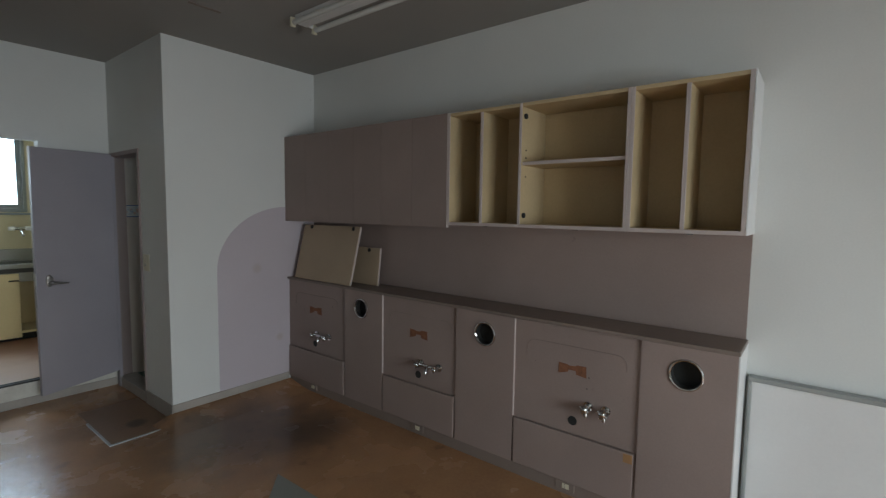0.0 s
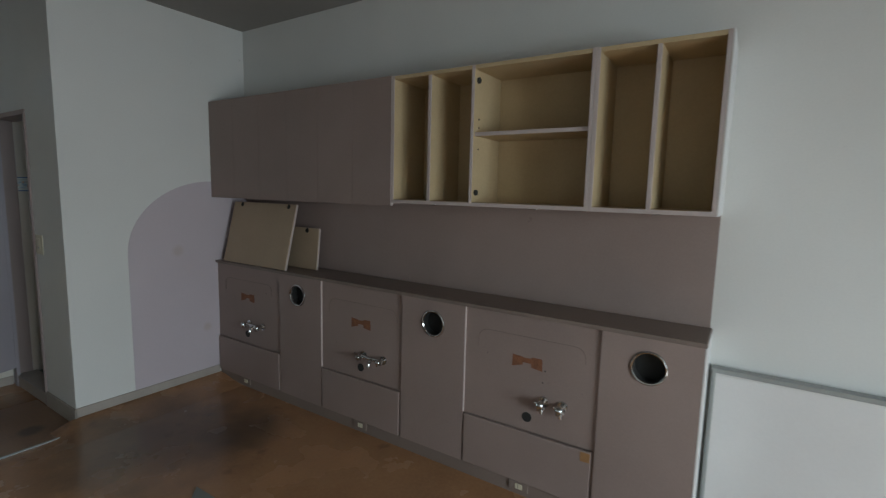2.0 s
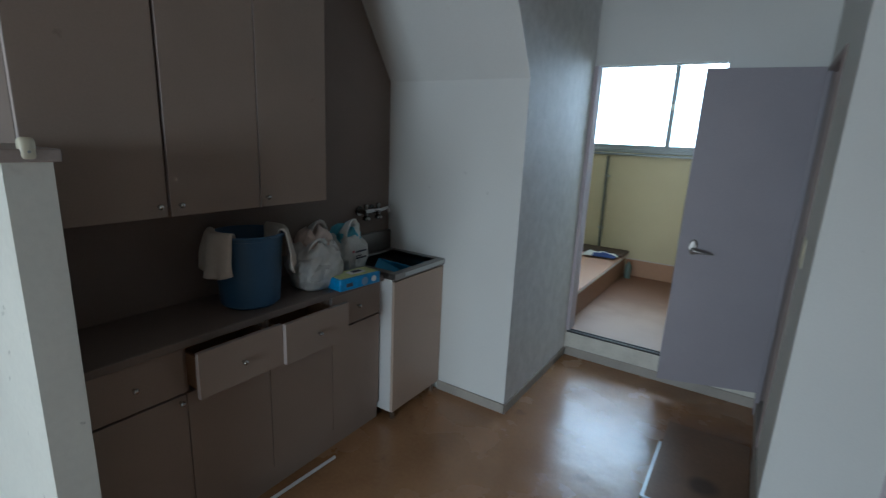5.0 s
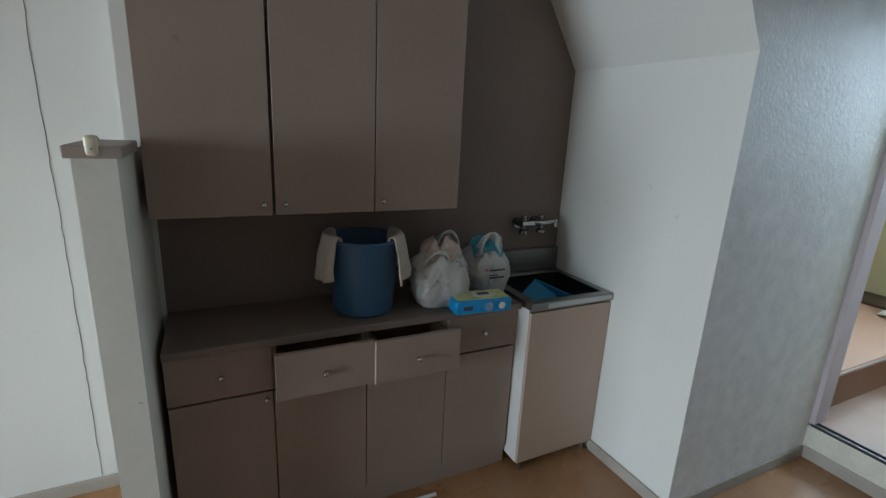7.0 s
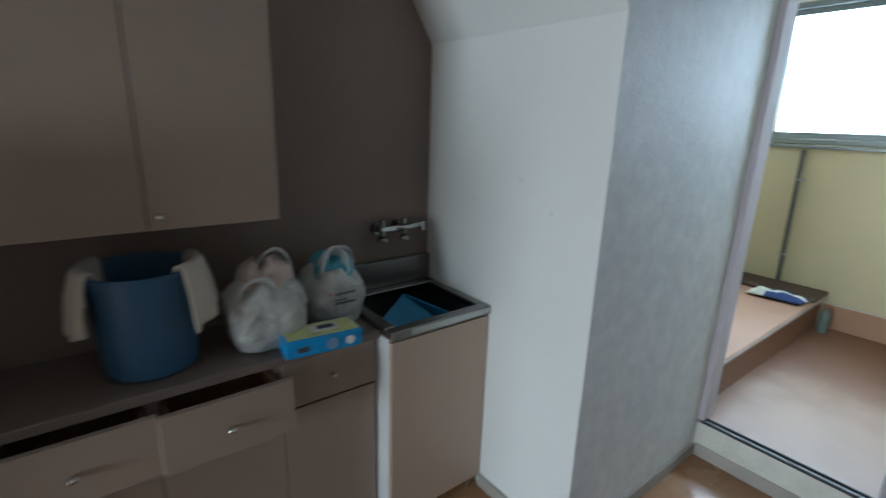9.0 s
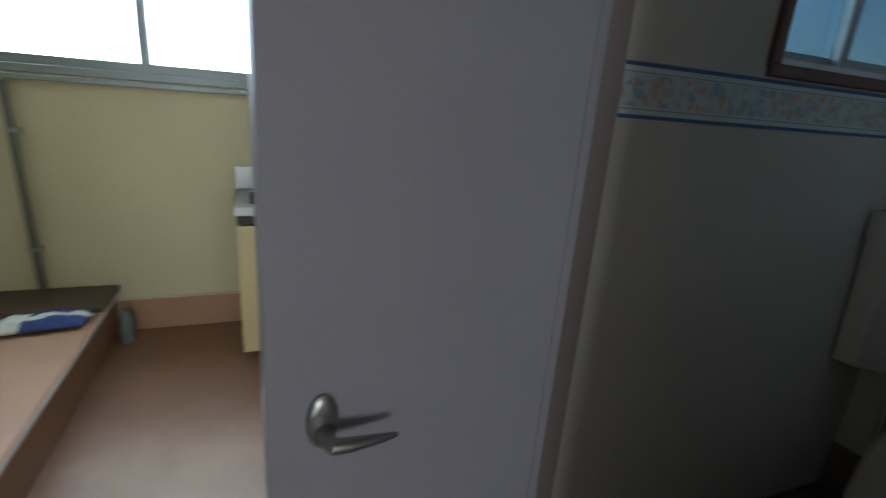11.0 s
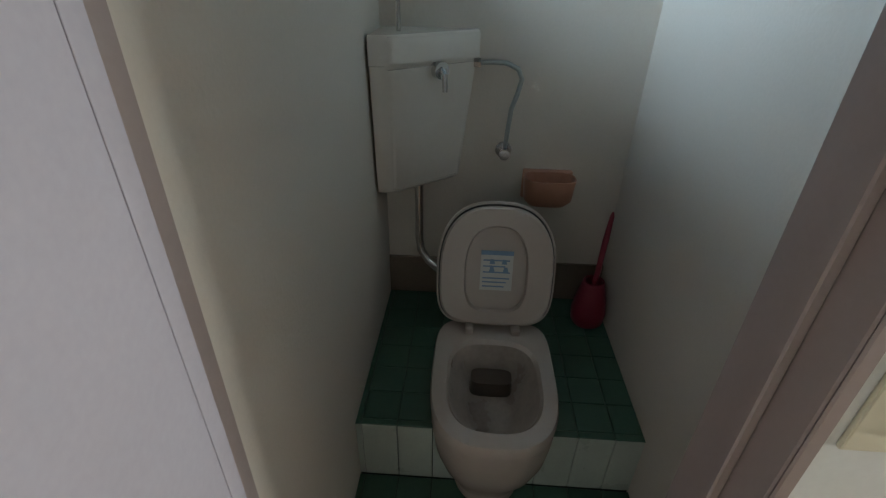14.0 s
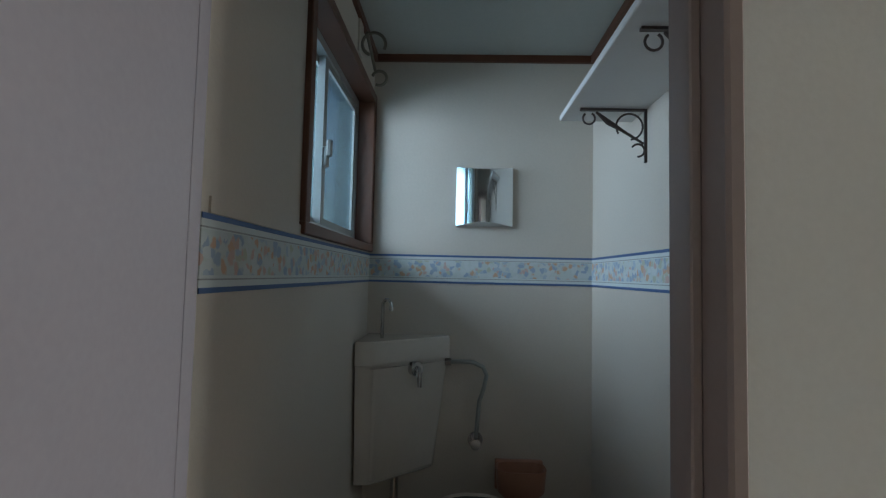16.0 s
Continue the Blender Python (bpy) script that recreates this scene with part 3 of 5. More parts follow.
for z in (0.62, 1.15):
    part("clip", box(-0.32, -0.27, 6.16, 6.20, z, z + 0.02), ALU_G, pole)

ks = thing("kitchen_sink_unit", (0.86, 5.95, KF), "pale yellow kitchen sink unit with a steel top", "sink unit")
part("body", boxes((0.575, 0.592, 5.77, 6.19, 0.25, 0.84), (1.17, 1.19, 5.77, 6.19, 0.25, 0.84), (0.592, 1.17, 6.17, 6.19, 0.25, 0.84), (0.592, 1.17, 5.77, 6.17, 0.25, 0.27)), KDOOR, ks)
# black here paints the darkness beneath the unit
part("kick_board", box(0.60, 1.17, 5.82, 6.18, KF, 0.25), BLACK, ks)
kd = part("door", box(0.578, 0.832, 5.752, 5.77, 0.215, 0.825, bev=0.003), KDOOR, ks)
part("handle", bar((0.76, 5.752, 0.755), (0.765, 5.735, 0.76), (0.82, 5.735, 0.76), (0.825, 5.752, 0.755), r=0.006), BLACK, kd)
part("edge_panel", box(0.945, 0.965, 5.752, 5.80, 0.235, 0.825), WHITE, ks)
# added strip standing for the dark gap under the steel top
part("dark_strip", box(0.576, 1.19, 5.757, 5.775, 0.832, 0.872), RUBBER, ks)
part("steel_top", boxes((0.565, 1.20, 5.74, 5.80, 0.873, 0.915), (0.565, 1.20, 6.10, 6.19, 0.873, 0.915), (0.565, 0.63, 5.80, 6.10, 0.873, 0.915), (1.14, 1.20, 5.80, 6.10, 0.873, 0.915), bev=0.003), STEEL, ks)
part("bowl", boxes((0.63, 1.14, 5.80, 6.10, 0.74, 0.75), (0.625, 0.63, 5.80, 6.10, 0.75, 0.875), (1.14, 1.145, 5.80, 6.10, 0.75, 0.875), (0.63, 1.14, 5.795, 5.80, 0.75, 0.875), (0.63, 1.14, 6.10, 6.105, 0.75, 0.875)), STEEL, ks)
part("upstand", box(0.565, 1.20, 6.165, 6.19, 0.915, 1.03), STEEL, ks)
kt = thing("kitchen_tap", (0.92, 6.19, 1.23), "chrome wall mixer tap under the window", "tap")
for x in (0.86, 0.99):
    part("valve", bar((x, 6.20, 1.235), (x, 6.14, 1.235), r=0.016), CHROME, kt, smooth=True)
    part("knob", box(x - 0.025, x + 0.025, 6.115, 6.14, 1.215, 1.255, bev=0.006), WHITE, kt)
part("spout", bar((0.92, 6.15, 1.235), (0.92, 6.08, 1.22), (0.92, 5.99, 1.19), (0.92, 5.975, 1.17), r=0.011), CHROME, kt, smooth=True)
part("bridge", bar((0.86, 6.15, 1.235), (0.99, 6.15, 1.235), r=0.014), CHROME, kt, smooth=True)

# ---------------------------------------------------------------- basin wall
FX = 2.103
HZ = 0.767


def front_hole(bm, x, y0, y1, z0, z1, cy, cz, r, depth, n=40):
    """A front board with a round hole through it."""
    corners = [math.atan2(z - cz, y - cy) for y in (y0, y1) for z in (z0, z1)]
    angs = sorted([2 * math.pi * k / n - math.pi for k in range(n)] + corners)
    inn, out, dep, odep = [], [], [], []
    for a in angs:
        c, s = math.cos(a), math.sin(a)
        ty = ((y1 if c > 0 else y0) - cy) / c if abs(c) > 1e-6 else 1e9
        tz = ((z1 if s > 0 else z0) - cz) / s if abs(s) > 1e-6 else 1e9
        t = min(ty, tz)
        inn.append(bm.verts.new((x, cy + r * c, cz + r * s)))
        out.append(bm.verts.new((x, cy + t * c, cz + t * s)))
        dep.append(bm.verts.new((x + depth, cy + r * c, cz + r * s)))
        odep.append(bm.verts.new((x + depth, cy + t * c, cz + t * s)))
    m = len(angs)
    for i in range(m):
        j = (i + 1) % m
        bm.faces.new((inn[i], inn[j], out[j], out[i]))
        bm.faces.new((inn[j], inn[i], dep[i], dep[j]))
        bm.faces.new((out[i], out[j], odep[j], odep[i]))
        bm.faces.new((dep[i], odep[i], odep[j], dep[j]))
    return bm


def column_unit(y0, y1, cy, label):
    t = thing("bin_cabinet", (2.24, (y0 + y1) / 2, 0), label, "cabinet", "cabinets of the basin wall")
    part("body", boxes((FX + 0.018, 2.365, y0, y0 + 0.015, 0.07, 0.885), (FX + 0.018, 2.365, y1 - 0.015, y1, 0.07, 0.885), (2.35, 2.365, y0 + 0.015, y1 - 0.015, 0.07, 0.885), (FX + 0.018, 2.35, y0 + 0.015, y1 - 0.015, 0.07, 0.085)), MAUVE, t)
    part("front_panel", front_hole(bmesh.new(), FX, y0 + 0.001, y1 - 0.001, 0.072, 0.889, cy, HZ, 0.0625, 0.018), MAUVE, t)
    part("edge_band", boxes((FX + 0.0005, FX + 0.019, y0 - 0.0035, y0 + 0.0005, 0.34, 0.888)), EDGE, t, "pale worn edge of the front board")
    ring = bmesh.new()
    pts = arc((FX - 0.002, cy, HZ), (0, 1, 0), (0, 0, 1), 0.066, 0, 2 * math.pi, 40)
    tube(ring, pts[:-1] + [pts[0]], 0.006, 8, cap=False)
    part("ring", ring, CHROME, t, "chrome ring round the bin hole", smooth=True)
    # added black cup: paints the darkness inside the hole
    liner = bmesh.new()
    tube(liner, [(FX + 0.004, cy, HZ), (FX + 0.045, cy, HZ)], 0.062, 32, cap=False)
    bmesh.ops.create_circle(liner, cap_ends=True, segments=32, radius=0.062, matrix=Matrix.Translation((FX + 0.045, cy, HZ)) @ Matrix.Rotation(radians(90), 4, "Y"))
    part("liner", liner, BLACK, t, "black cup standing in for the hole's unlit depth")
    return t


def tap_pair(t, y, z, spout=True):
    """Two chrome valves with cross handles on a basin panel."""
    x = FX + 0.012
    for dy in (-0.075, 0.075) if spout else (-0.045, 0.045):
        v = part("valve", tube(tube(bmesh.new(), [(x, y + dy, z), (x - 0.006, y + dy, z)], 0.024, 16), [(x - 0.006, y + dy, z), (x - 0.05, y + dy, z)], 0.012, 12), CHROME, t, "chrome valve", smooth=True)
        hb = bmesh.new()
        for a in (0.4, 0.4 + math.pi / 2):
            dv = Vector((0, math.cos(a), math.sin(a))) * (0.023 if spout else 0.026)
            c = Vector((x - 0.052, y + dy, z))
            tube(hb, [c - dv, c + dv], 0.0055 if spout else 0.008, 8)
        bmesh.ops.create_uvsphere(hb, u_segments=12, v_segments=8, radius=0.016 if spout else 0.02, matrix=Matrix.Translation((x - 0.052, y + dy, z)))
        part("cross_handle", hb, CHROME, v, smooth=True)
        if not spout:
            part("outlet", bar((x - 0.03, y + dy, z), (x - 0.032, y + dy, z - 0.045), r=0.009), CHROME, v, smooth=True)
    if spout:
        part("bridge", bar((x - 0.028, y - 0.085, z), (x - 0.028, y + 0.085, z), r=0.011), CHROME, t, smooth=True)
        part("spout", bar((x - 0.03, y - 0.01, z), (x - 0.050, y - 0.012, z - 0.008), (x - 0.064, y - 0.014, z - 0.024), (x - 0.065, y - 0.014, z - 0.036), r=0.010), CHROME, t, smooth=True)


def basin_unit(y0, y1, cy, ty, spout, label, tape=False):
    t = thing("basin_cabinet", (2.24, (y0 + y1) / 2, 0), label, "cabinet", "cabinets of the basin wall")
    part("body", boxes((FX + 0.03, 2.365, y0, y0 + 0.015, 0.07, 0.885), (FX + 0.03, 2.365, y1 - 0.015, y1, 0.07, 0.885), (2.35, 2.365, y0 + 0.015, y1 - 0.015, 0.07, 0.885), (FX + 0.03, 2.35, y0 + 0.015, y1 - 0.015, 0.07, 0.085)), MAUVE, t)
    part("upper_panel", box(FX + 0.012, FX + 0.03, y0, y1, 0.335, 0.889, bev=0.001), MAUVE, t)
    part("flap", box(FX - 0.004, FX + 0.014, y0 + 0.014, y1 - 0.012, 0.075, 0.3325, bev=0.002), MAUVE, t)
    # dark strips painted in for the shade of the recess either side
    for a in (y0, y1 - 0.012):
        part("flap_gap", boxes((FX + 0.008, FX + 0.0118, a, a + 0.012, 0.075, 0.335)), BACK_BR, t, "dark strip drawn for the shaded gap beside the flap")
    # trace of the basin that was taken off the panel
    w, zt, zb = 0.265, 0.792, 0.70
    pts = [(FX + 0.011, cy + w, zb)] + arc((FX + 0.011, cy + w - 0.05, zt - 0.05), (0, 1, 0), (0, 0, 1), 0.05, 0, math.pi / 2, 6) + arc((FX + 0.011, cy - w + 0.05, zt - 0.05), (0, 1, 0), (0, 0, 1), 0.05, math.pi / 2, math.pi, 6) + [(FX + 0.011, cy - w, zb + 0.02)]
    part("basin_outline", tube(bmesh.new(), pts, 0.0016, 5), BACK_BR, t, "faint outline left by a removed basin")
    g = bmesh.new()
    sy = cy + 0.005
    tie = [(-0.075, 0.642), (-0.022, 0.650), (-0.018, 0.668), (0.020, 0.668), (0.024, 0.655), (0.076, 0.640), (0.074, 0.698), (0.026, 0.694), (0.018, 0.690), (-0.016, 0.692), (-0.024, 0.699), (-0.072, 0.700)]
    prism([(sy + u, v) for u, v in tie], lambda u, v, dd: (dd, u, v), FX + 0.0105, FX + 0.012, g)
    part("glue_mark", g, GLUE, t, "red-brown glue mark")
    for k in range(3):
        dots = bmesh.new()
        yy, zz = cy + random.uniform(-0.22, 0.22), random.uniform(0.40, 0.74)
        bmesh.ops.create_circle(dots, cap_ends=True, segments=8, radius=random.choice((0.002, 0.003, 0.004)), matrix=Matrix.Translation((FX + 0.0112, yy, zz)) @ Matrix.Rotation(radians(-90), 4, "Y"))
        part("screw_hole", dots, BLACK, t)
    d = bmesh.new()
    tube(d, [(FX + 0.0115, ty + 0.03, 0.405), (FX + 0.0095, ty + 0.03, 0.405)], 0.024, 20)
    part("drain_hole", d, BLACK, t, "black drain hole")
    tap_pair(t, ty - (0.07 if spout else 0.095), 0.487 if spout else 0.503, spout)
    if tape:
        part("tape", box(FX - 0.0055, FX - 0.004, y0 + 0.016, y0 + 0.058, 0.285, 0.3275, bev=0), TAPE, t, "strip of brown tape")
    return t


Y = (3.298, 2.582, 2.187, 1.550, 1.151, 0.482, 0.098)
basin_unit(Y[1], Y[0], 2.935, 2.92, True, "mauve basin cabinet without basin, against the arch wall")
column_unit(Y[2], Y[1], 2.399, "mauve cabinet with a round chrome-rimmed hole")
basin_unit(Y[3], Y[2], 1.855, 1.83, True, "mauve basin cabinet without basin, chrome taps still fixed")
column_unit(Y[4], Y[3], 1.342, "mauve cabinet with a round chrome-rimmed hole")
basin_unit(Y[5], Y[4], 0.81, 0.775, False, "mauve basin cabinet with two stop valves and tape", True)
column_unit(Y[6], Y[5], 0.29, "mauve end cabinet with a round chrome-rimmed hole")
end = struct("trim_6", boxes((FX, 2.375, Y[6] - 0.006, Y[6] - 0.001, 0.0, 0.889)), WHITE, "white end board of the basin cabinets", "end panel")
wt = thing("worktop", (2.23, 1.7, 0.891), "brown laminate worktop above the basin cabinets", "worktop")
part("top_board", box(FX - 0.002, 2.366, Y[6] - 0.006, 3.298, 0.891, 0.908, bev=0.002), TOP_BR, wt)
part("front_edge", box(FX - 0.006, FX - 0.002, Y[6] - 0.006, 3.298, 0.890, 0.909, bev=0.0015), TOP_BR, wt)
plinth = thing("plinth", (2.2, 1.7, 0), "mauve-brown plinth under the basin cabinets, darkened for shade", "plinth")
# darker brown carries the shadow under the cabinet fronts
part("board", box(FX + 0.012, FX + 0.03, Y[6], 3.298, 0.0, 0.071, bev=0.001), BACK_BR, plinth)
for yy in (2.98, 1.86, 0.83):
    s = part("socket_plate", box(FX + 0.004, FX + 0.013, yy - 0.05, yy + 0.05, 0.022, 0.0695, bev=0.002), BACK_BR, plinth, "brown socket plate")
    part("socket", boxes((FX + 0.001, FX + 0.0045, yy - 0.022, yy - 0.002, 0.034, 0.059), (FX + 0.001, FX + 0.0045, yy + 0.002, yy + 0.014, 0.034, 0.059)), IVORY, s)
struct("wall_splashback", boxes((2.366, 2.375, Y[6] + 0.004, 3.30, 0.908, 1.40)), MAUVE, "mauve splashback board over the worktop", "splashback")

# wall cabinets
UX, UZ0, UZ1 = 2.085, 1.372, 2.045
e = (3.298 - 1.625) / 6
for k in range(3):
    a, b = 3.298 - 2 * e * (k + 1), 3.298 - 2 * e * k
    t = thing("wall_cabinet", (2.24, (a + b) / 2, UZ0), "closed mauve wall cabinet over the worktop", "cabinet", "closed wall cabinets")
    part("body", box(UX + 0.019, 2.375, a + 0.0005, b - 0.0005, UZ0 + 0.008, UZ1 - 0.004, bev=0), MAUVE, t)
    for j in range(2):
        part("door", box(UX, UX + 0.018, a + e * j + 0.0004, a + e * (j + 1) - 0.0004, UZ0, UZ1, bev=0.0006), MAUVE, t)
part("edge_band", box(UX - 0.001, UX + 0.019, 1.6215, 1.6255, UZ0, UZ1, bev=0), EDGE, t, "pale edge of the end door")
OZ0, OZ1 = 1.388, 2.042


def open_unit(y0, y1, divider=None, shelf=None, hinges=False, ta=0.016, tb=0.016):
    t = thing("open_cabinet", (2.24, (y0 + y1) / 2, OZ0), "open cream wall cabinet whose doors are gone", "cabinet", "open wall cabinets")
    part("back", box(2.362, 2.375, y0, y1, OZ0, OZ1, bev=0), CREAM, t)
    for a, w in ((y0, ta), (y1 - tb, tb)):
        part("side", box(UX + 0.004, 2.362, a, a + w, OZ0, OZ1, bev=0.001), CREAM, t)
        part("edge_band", box(UX, UX + 0.004, a, a + w, OZ0, OZ1, bev=0.001), EDGE, t)
    part("base", box(UX + 0.004, 2.362, y0 + ta, y1 - tb, OZ0, OZ0 + 0.018, bev=0.001), CREAM, t)
    part("base_edge", box(UX, UX + 0.004, y0 + ta, y1 - tb, OZ0, OZ0 + 0.018, bev=0.001), EDGE, t)
    part("top", box(UX + 0.004, 2.362, y0 + ta, y1 - tb, OZ1 - 0.018, OZ1, bev=0.001), CREAM, t)
    if divider:
        part("divider", box(UX + 0.004, 2.362, divider - 0.009, divider + 0.009, OZ0 + 0.018, OZ1 - 0.018, bev=0.001), CREAM, t)
        part("divider_edge", box(UX, UX + 0.004, divider - 0.009, divider + 0.009, OZ0 + 0.018, OZ1 - 0.018, bev=0.001), EDGE, t)
    if shelf:
        part("shelf", box(UX + 0.02, 2.362, y0 + ta, y1 - tb, shelf - 0.009, shelf + 0.009, bev=0.001), CREAM, t)
        part("shelf_edge", box(UX + 0.016, UX + 0.02, y0 + ta, y1 - tb, shelf - 0.009, shelf + 0.009, bev=0.001), EDGE, t)
    if hinges:
        for z in (OZ0 + 0.065, OZ1 - 0.065):
            part("hinge", tube(bmesh.new(), [(UX + 0.035, y1 - tb, z), (UX + 0.035, y1 - tb - 0.010, z)], 0.014, 12), BLACK, t, "dark hinge cup")
        for z in (1.66, 1.76, 1.80):
            part("shelf_pin", bar((UX + 0.05, y1 - tb, z), (UX + 0.05, y1 - tb - 0.004, z), r=0.004), BLACK, t)
    # invented chrome chip that gives a glint under the base edge
    part("catch", box(UX + 0.001, UX + 0.012, y0 + 0.40 * (y1 - y0), y0 + 0.40 * (y1 - y0) + 0.03, OZ0 - 0.004, OZ0, bev=0.001), CHROME, t, "small bright chip standing for a glint on the base edge")
    return t


open_unit(1.137, 1.6205, 1.380, ta=0.006)
open_unit(0.572, 1.136, None, 1.728, True, tb=0.008)
open_unit(0.104, 0.571, 0.337)
struct("trim_7", boxes((UX, 2.375, 0.098, 0.1025, OZ0, UZ1)), WHITE, "white end board of the wall cabinets", "end panel")


# two cabinet doors taken off and stood on the worktop
def lean_door(y0, y1, h, xb, xt, th, label, marks):
    t = thing("loose_door", (xb, (y0 + y1) / 2, 0.908), label, "cabinet door", "loose cabinet doors")
    lean = math.atan2(xt - xb, h)
    m = Matrix.Translation((xb, (y0 + y1) / 2, 0.909)) @ Matrix.Rotation(lean, 4, "Y")
    w = (y1 - y0) / 2
    b1 = box(-th * 0.35, 0, -w, w, 0, h, bev=0.001)
    b2 = box(0, th * 0.65, -w, w, 0, h, bev=0.001)
    for b in (b1, b2):
        bmesh.ops.transform(b, matrix=m, verts=b.verts)
    part("inner_face", b1, CREAM_D, t)
    part("core", b2, EDGE, t)
    for u in marks:
        hb = tube(bmesh.new(), [(-th * 0.35 - 0.002, u, h - 0.018), (-th * 0.35 + 0.003, u, h - 0.018)], 0.016, 14)
        bmesh.ops.transform(hb, matrix=m, verts=hb.verts)
        part("hinge_cup", hb, BLACK, t, "dark hinge cup")


lean_door(2.545, 3.225, 0.445, 2.125, 2.235, 0.020, "cream inside face of a loose cabinet door", (-0.27, 0.24))
lean_door(2.405, 2.69, 0.278, 2.272, 2.300, 0.018, "small loose cream cabinet door behind the big one", (-0.03,))

# white panel with a grey frame along the wall
t = thing("framed_whiteboard", (2.34, -0.6, 0.0), "low white board in a grey metal frame along the wall", "whiteboard")
part("board", box(2.335, 2.350, -1.63, 0.064, 0.016, 0.734, bev=0), WHITE, t)
for nm, a in (("top_rail", (2.314, 2.362, -1.645, 0.078, 0.734, 0.754)), ("bottom_rail", (2.322, 2.362, -1.645, 0.078, 0.0, 0.016)), ("stile", (2.318, 2.362, 0.064, 0.078, 0.016, 0.734)), ("stile", (2.318, 2.362, -1.645, -1.63, 0.016, 0.734))):
    part(nm, box(*a, bev=0.002), ALU_G, t)

# ---------------------------------------------------------------- sink alcove
LX = -0.50
LT = 0.765
YB = (1.668, 1.980, 2.306, 2.636, 2.958)


def knob(parent, x, y, z):
    b = bmesh.new()
    tube(b, [(x, y, z), (x + 0.012, y, z)], 0.005, 8)
    bmesh.ops.create_uvsphere(b, u_segments=12, v_segments=8, radius=0.0095, matrix=Matrix.Translation((x + 0.017, y, z)))
    part("knob", b, CHROME, parent, "small chrome knob", smooth=True)


for k in range(4):
    a, b = YB[k] + 0.001, YB[k + 1] - 0.001
    out = (0.0, 0.088, 0.105, 0.0)[k]
    t = thing("base_cabinet", (-0.66, (a + b) / 2, 0), "mauve-brown base cabinet with its drawer pulled open" if out else "mauve-brown base cabinet with a closed drawer", "cabinet", "base cabinets of the sink alcove")
    part("body", boxes((-0.82, LX - 0.018, a, a + 0.015, 0.09, LT), (-0.82, LX - 0.018, b - 0.015, b, 0.09, LT), (-0.82, -0.808, a + 0.015, b - 0.015, 0.09, LT), (-0.808, LX - 0.018, a + 0.015, b - 0.015, 0.09, 0.105)), MAUVE_D, t)
    d = part("door", box(LX - 0.018, LX, a + 0.0008, b - 0.0008, 0.092, 0.590, bev=0.001), MAUVE_D, t)
    if k == 0:
        knob(d, LX, b - 0.022, 0.570)
    f = LX + out
    dr = part("drawer_front", box(f - 0.018, f, a, b, 0.598, LT - 0.004, bev=0.001), MAUVE_D, t)
    part("drawer_edge", box(f - 0.0175, f - 0.0005, a - 0.0006, a + 0.001, 0.599, LT - 0.005, bev=0), EDGE, dr)
    part("drawer_box", boxes((f - 0.24, f - 0.018, a + 0.018, a + 0.030, 0.61, 0.728), (f - 0.24, f - 0.018, b - 0.030, b - 0.018, 0.61, 0.728), (f - 0.24, f - 0.018, a + 0.030, b - 0.030, 0.61, 0.618), (f - 0.24, f - 0.228, a + 0.030, b - 0.030, 0.618, 0.728)), DRAWERW, dr)
    knob(dr, f, (a + b) / 2 - (0.007 if k in (1, 2) else 0.0), 0.677)
struct("trim_9", boxes((-0.56, LX - 0.012, YB[0], YB[4], 0.0, 0.09)), MAUVE_D, "recessed plinth of the base cabinets", "plinth")
wt = thing("worktop", (-0.65, 2.3, LT), "dark brown laminate worktop with a low front lip", "worktop")
part("top_board", box(-0.825, LX + 0.017, YB[0], YB[4] + 0.002, LT, 0.79, bev=0.002), TOP_BR, wt)
part("front_edge", box(LX + 0.017, LX + 0.022, YB[0], YB[4] + 0.002, LT - 0.001, 0.791, bev=0.002), TOP_BR, wt)

for k, (a, b, ky) in enumerate(((1.668, 2.018, 1.985), (2.020, 2.356, 2.052), (2.358, 2.688, 2.382))):
    t = thing("wall_cabinet", (-0.7, (a + b) / 2, 1.18), "tall mauve-brown wall cabinet with one chrome knob", "cabinet", "wall cabinets of the sink alcove")
    # darker body colour deepens the shade in the door gaps
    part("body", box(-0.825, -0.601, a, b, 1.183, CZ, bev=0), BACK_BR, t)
    ya, yb = a + (0.0045 if k == 1 else 0.0018), b - (0.005 if k == 0 else 0.0018)
    d = part("door", box(-0.598, -0.58, ya, yb, 1.178, CZ - 0.004, bev=0.001), MAUVE_D, t)
    # pale band puts the daylight on the door's south edge into colour
    part("door_edge", box(-0.5975, -0.5803, ya - 0.0010, ya + 0.0004, 1.179, CZ - 0.006, bev=0), EDGE, d, "pale door edge, painted lighter where daylight catches it")
    knob(d, -0.58, ky, 1.215)

# sink cabinet on small feet
SYA, SYB, SFX = 2.966, 3.398, -0.415
t = thing("sink_cabinet", (-0.62, 3.18, 0), "mauve sink cabinet with a steel basin on small feet", "sink cabinet")
part("side_panel", box(-0.815, SFX - 0.016, SYA, SYA + 0.016, 0.05, 0.775, bev=0.001), WHITE, t, "pale lilac side panel")
part("side_panel", box(-0.815, SFX - 0.016, SYB - 0.016, SYB, 0.05, 0.775, bev=0.001), WHITE, t)
part("back_panel", box(-0.818, -0.812, SYA + 0.016, SYB - 0.016, 0.05, 0.775, bev=0), MAUVE_D, t)
part("base_panel", box(-0.812, SFX - 0.016, SYA + 0.016, SYB - 0.016, 0.05, 0.066, bev=0), MAUVE_D, t)
part("door", box(SFX - 0.016, SFX, SYA + 0.001, SYB - 0.001, 0.052, 0.765, bev=0.0015), mat("tan_mauve_front", (0.47, 0.365, 0.29), 0.45, var=0.06), t)
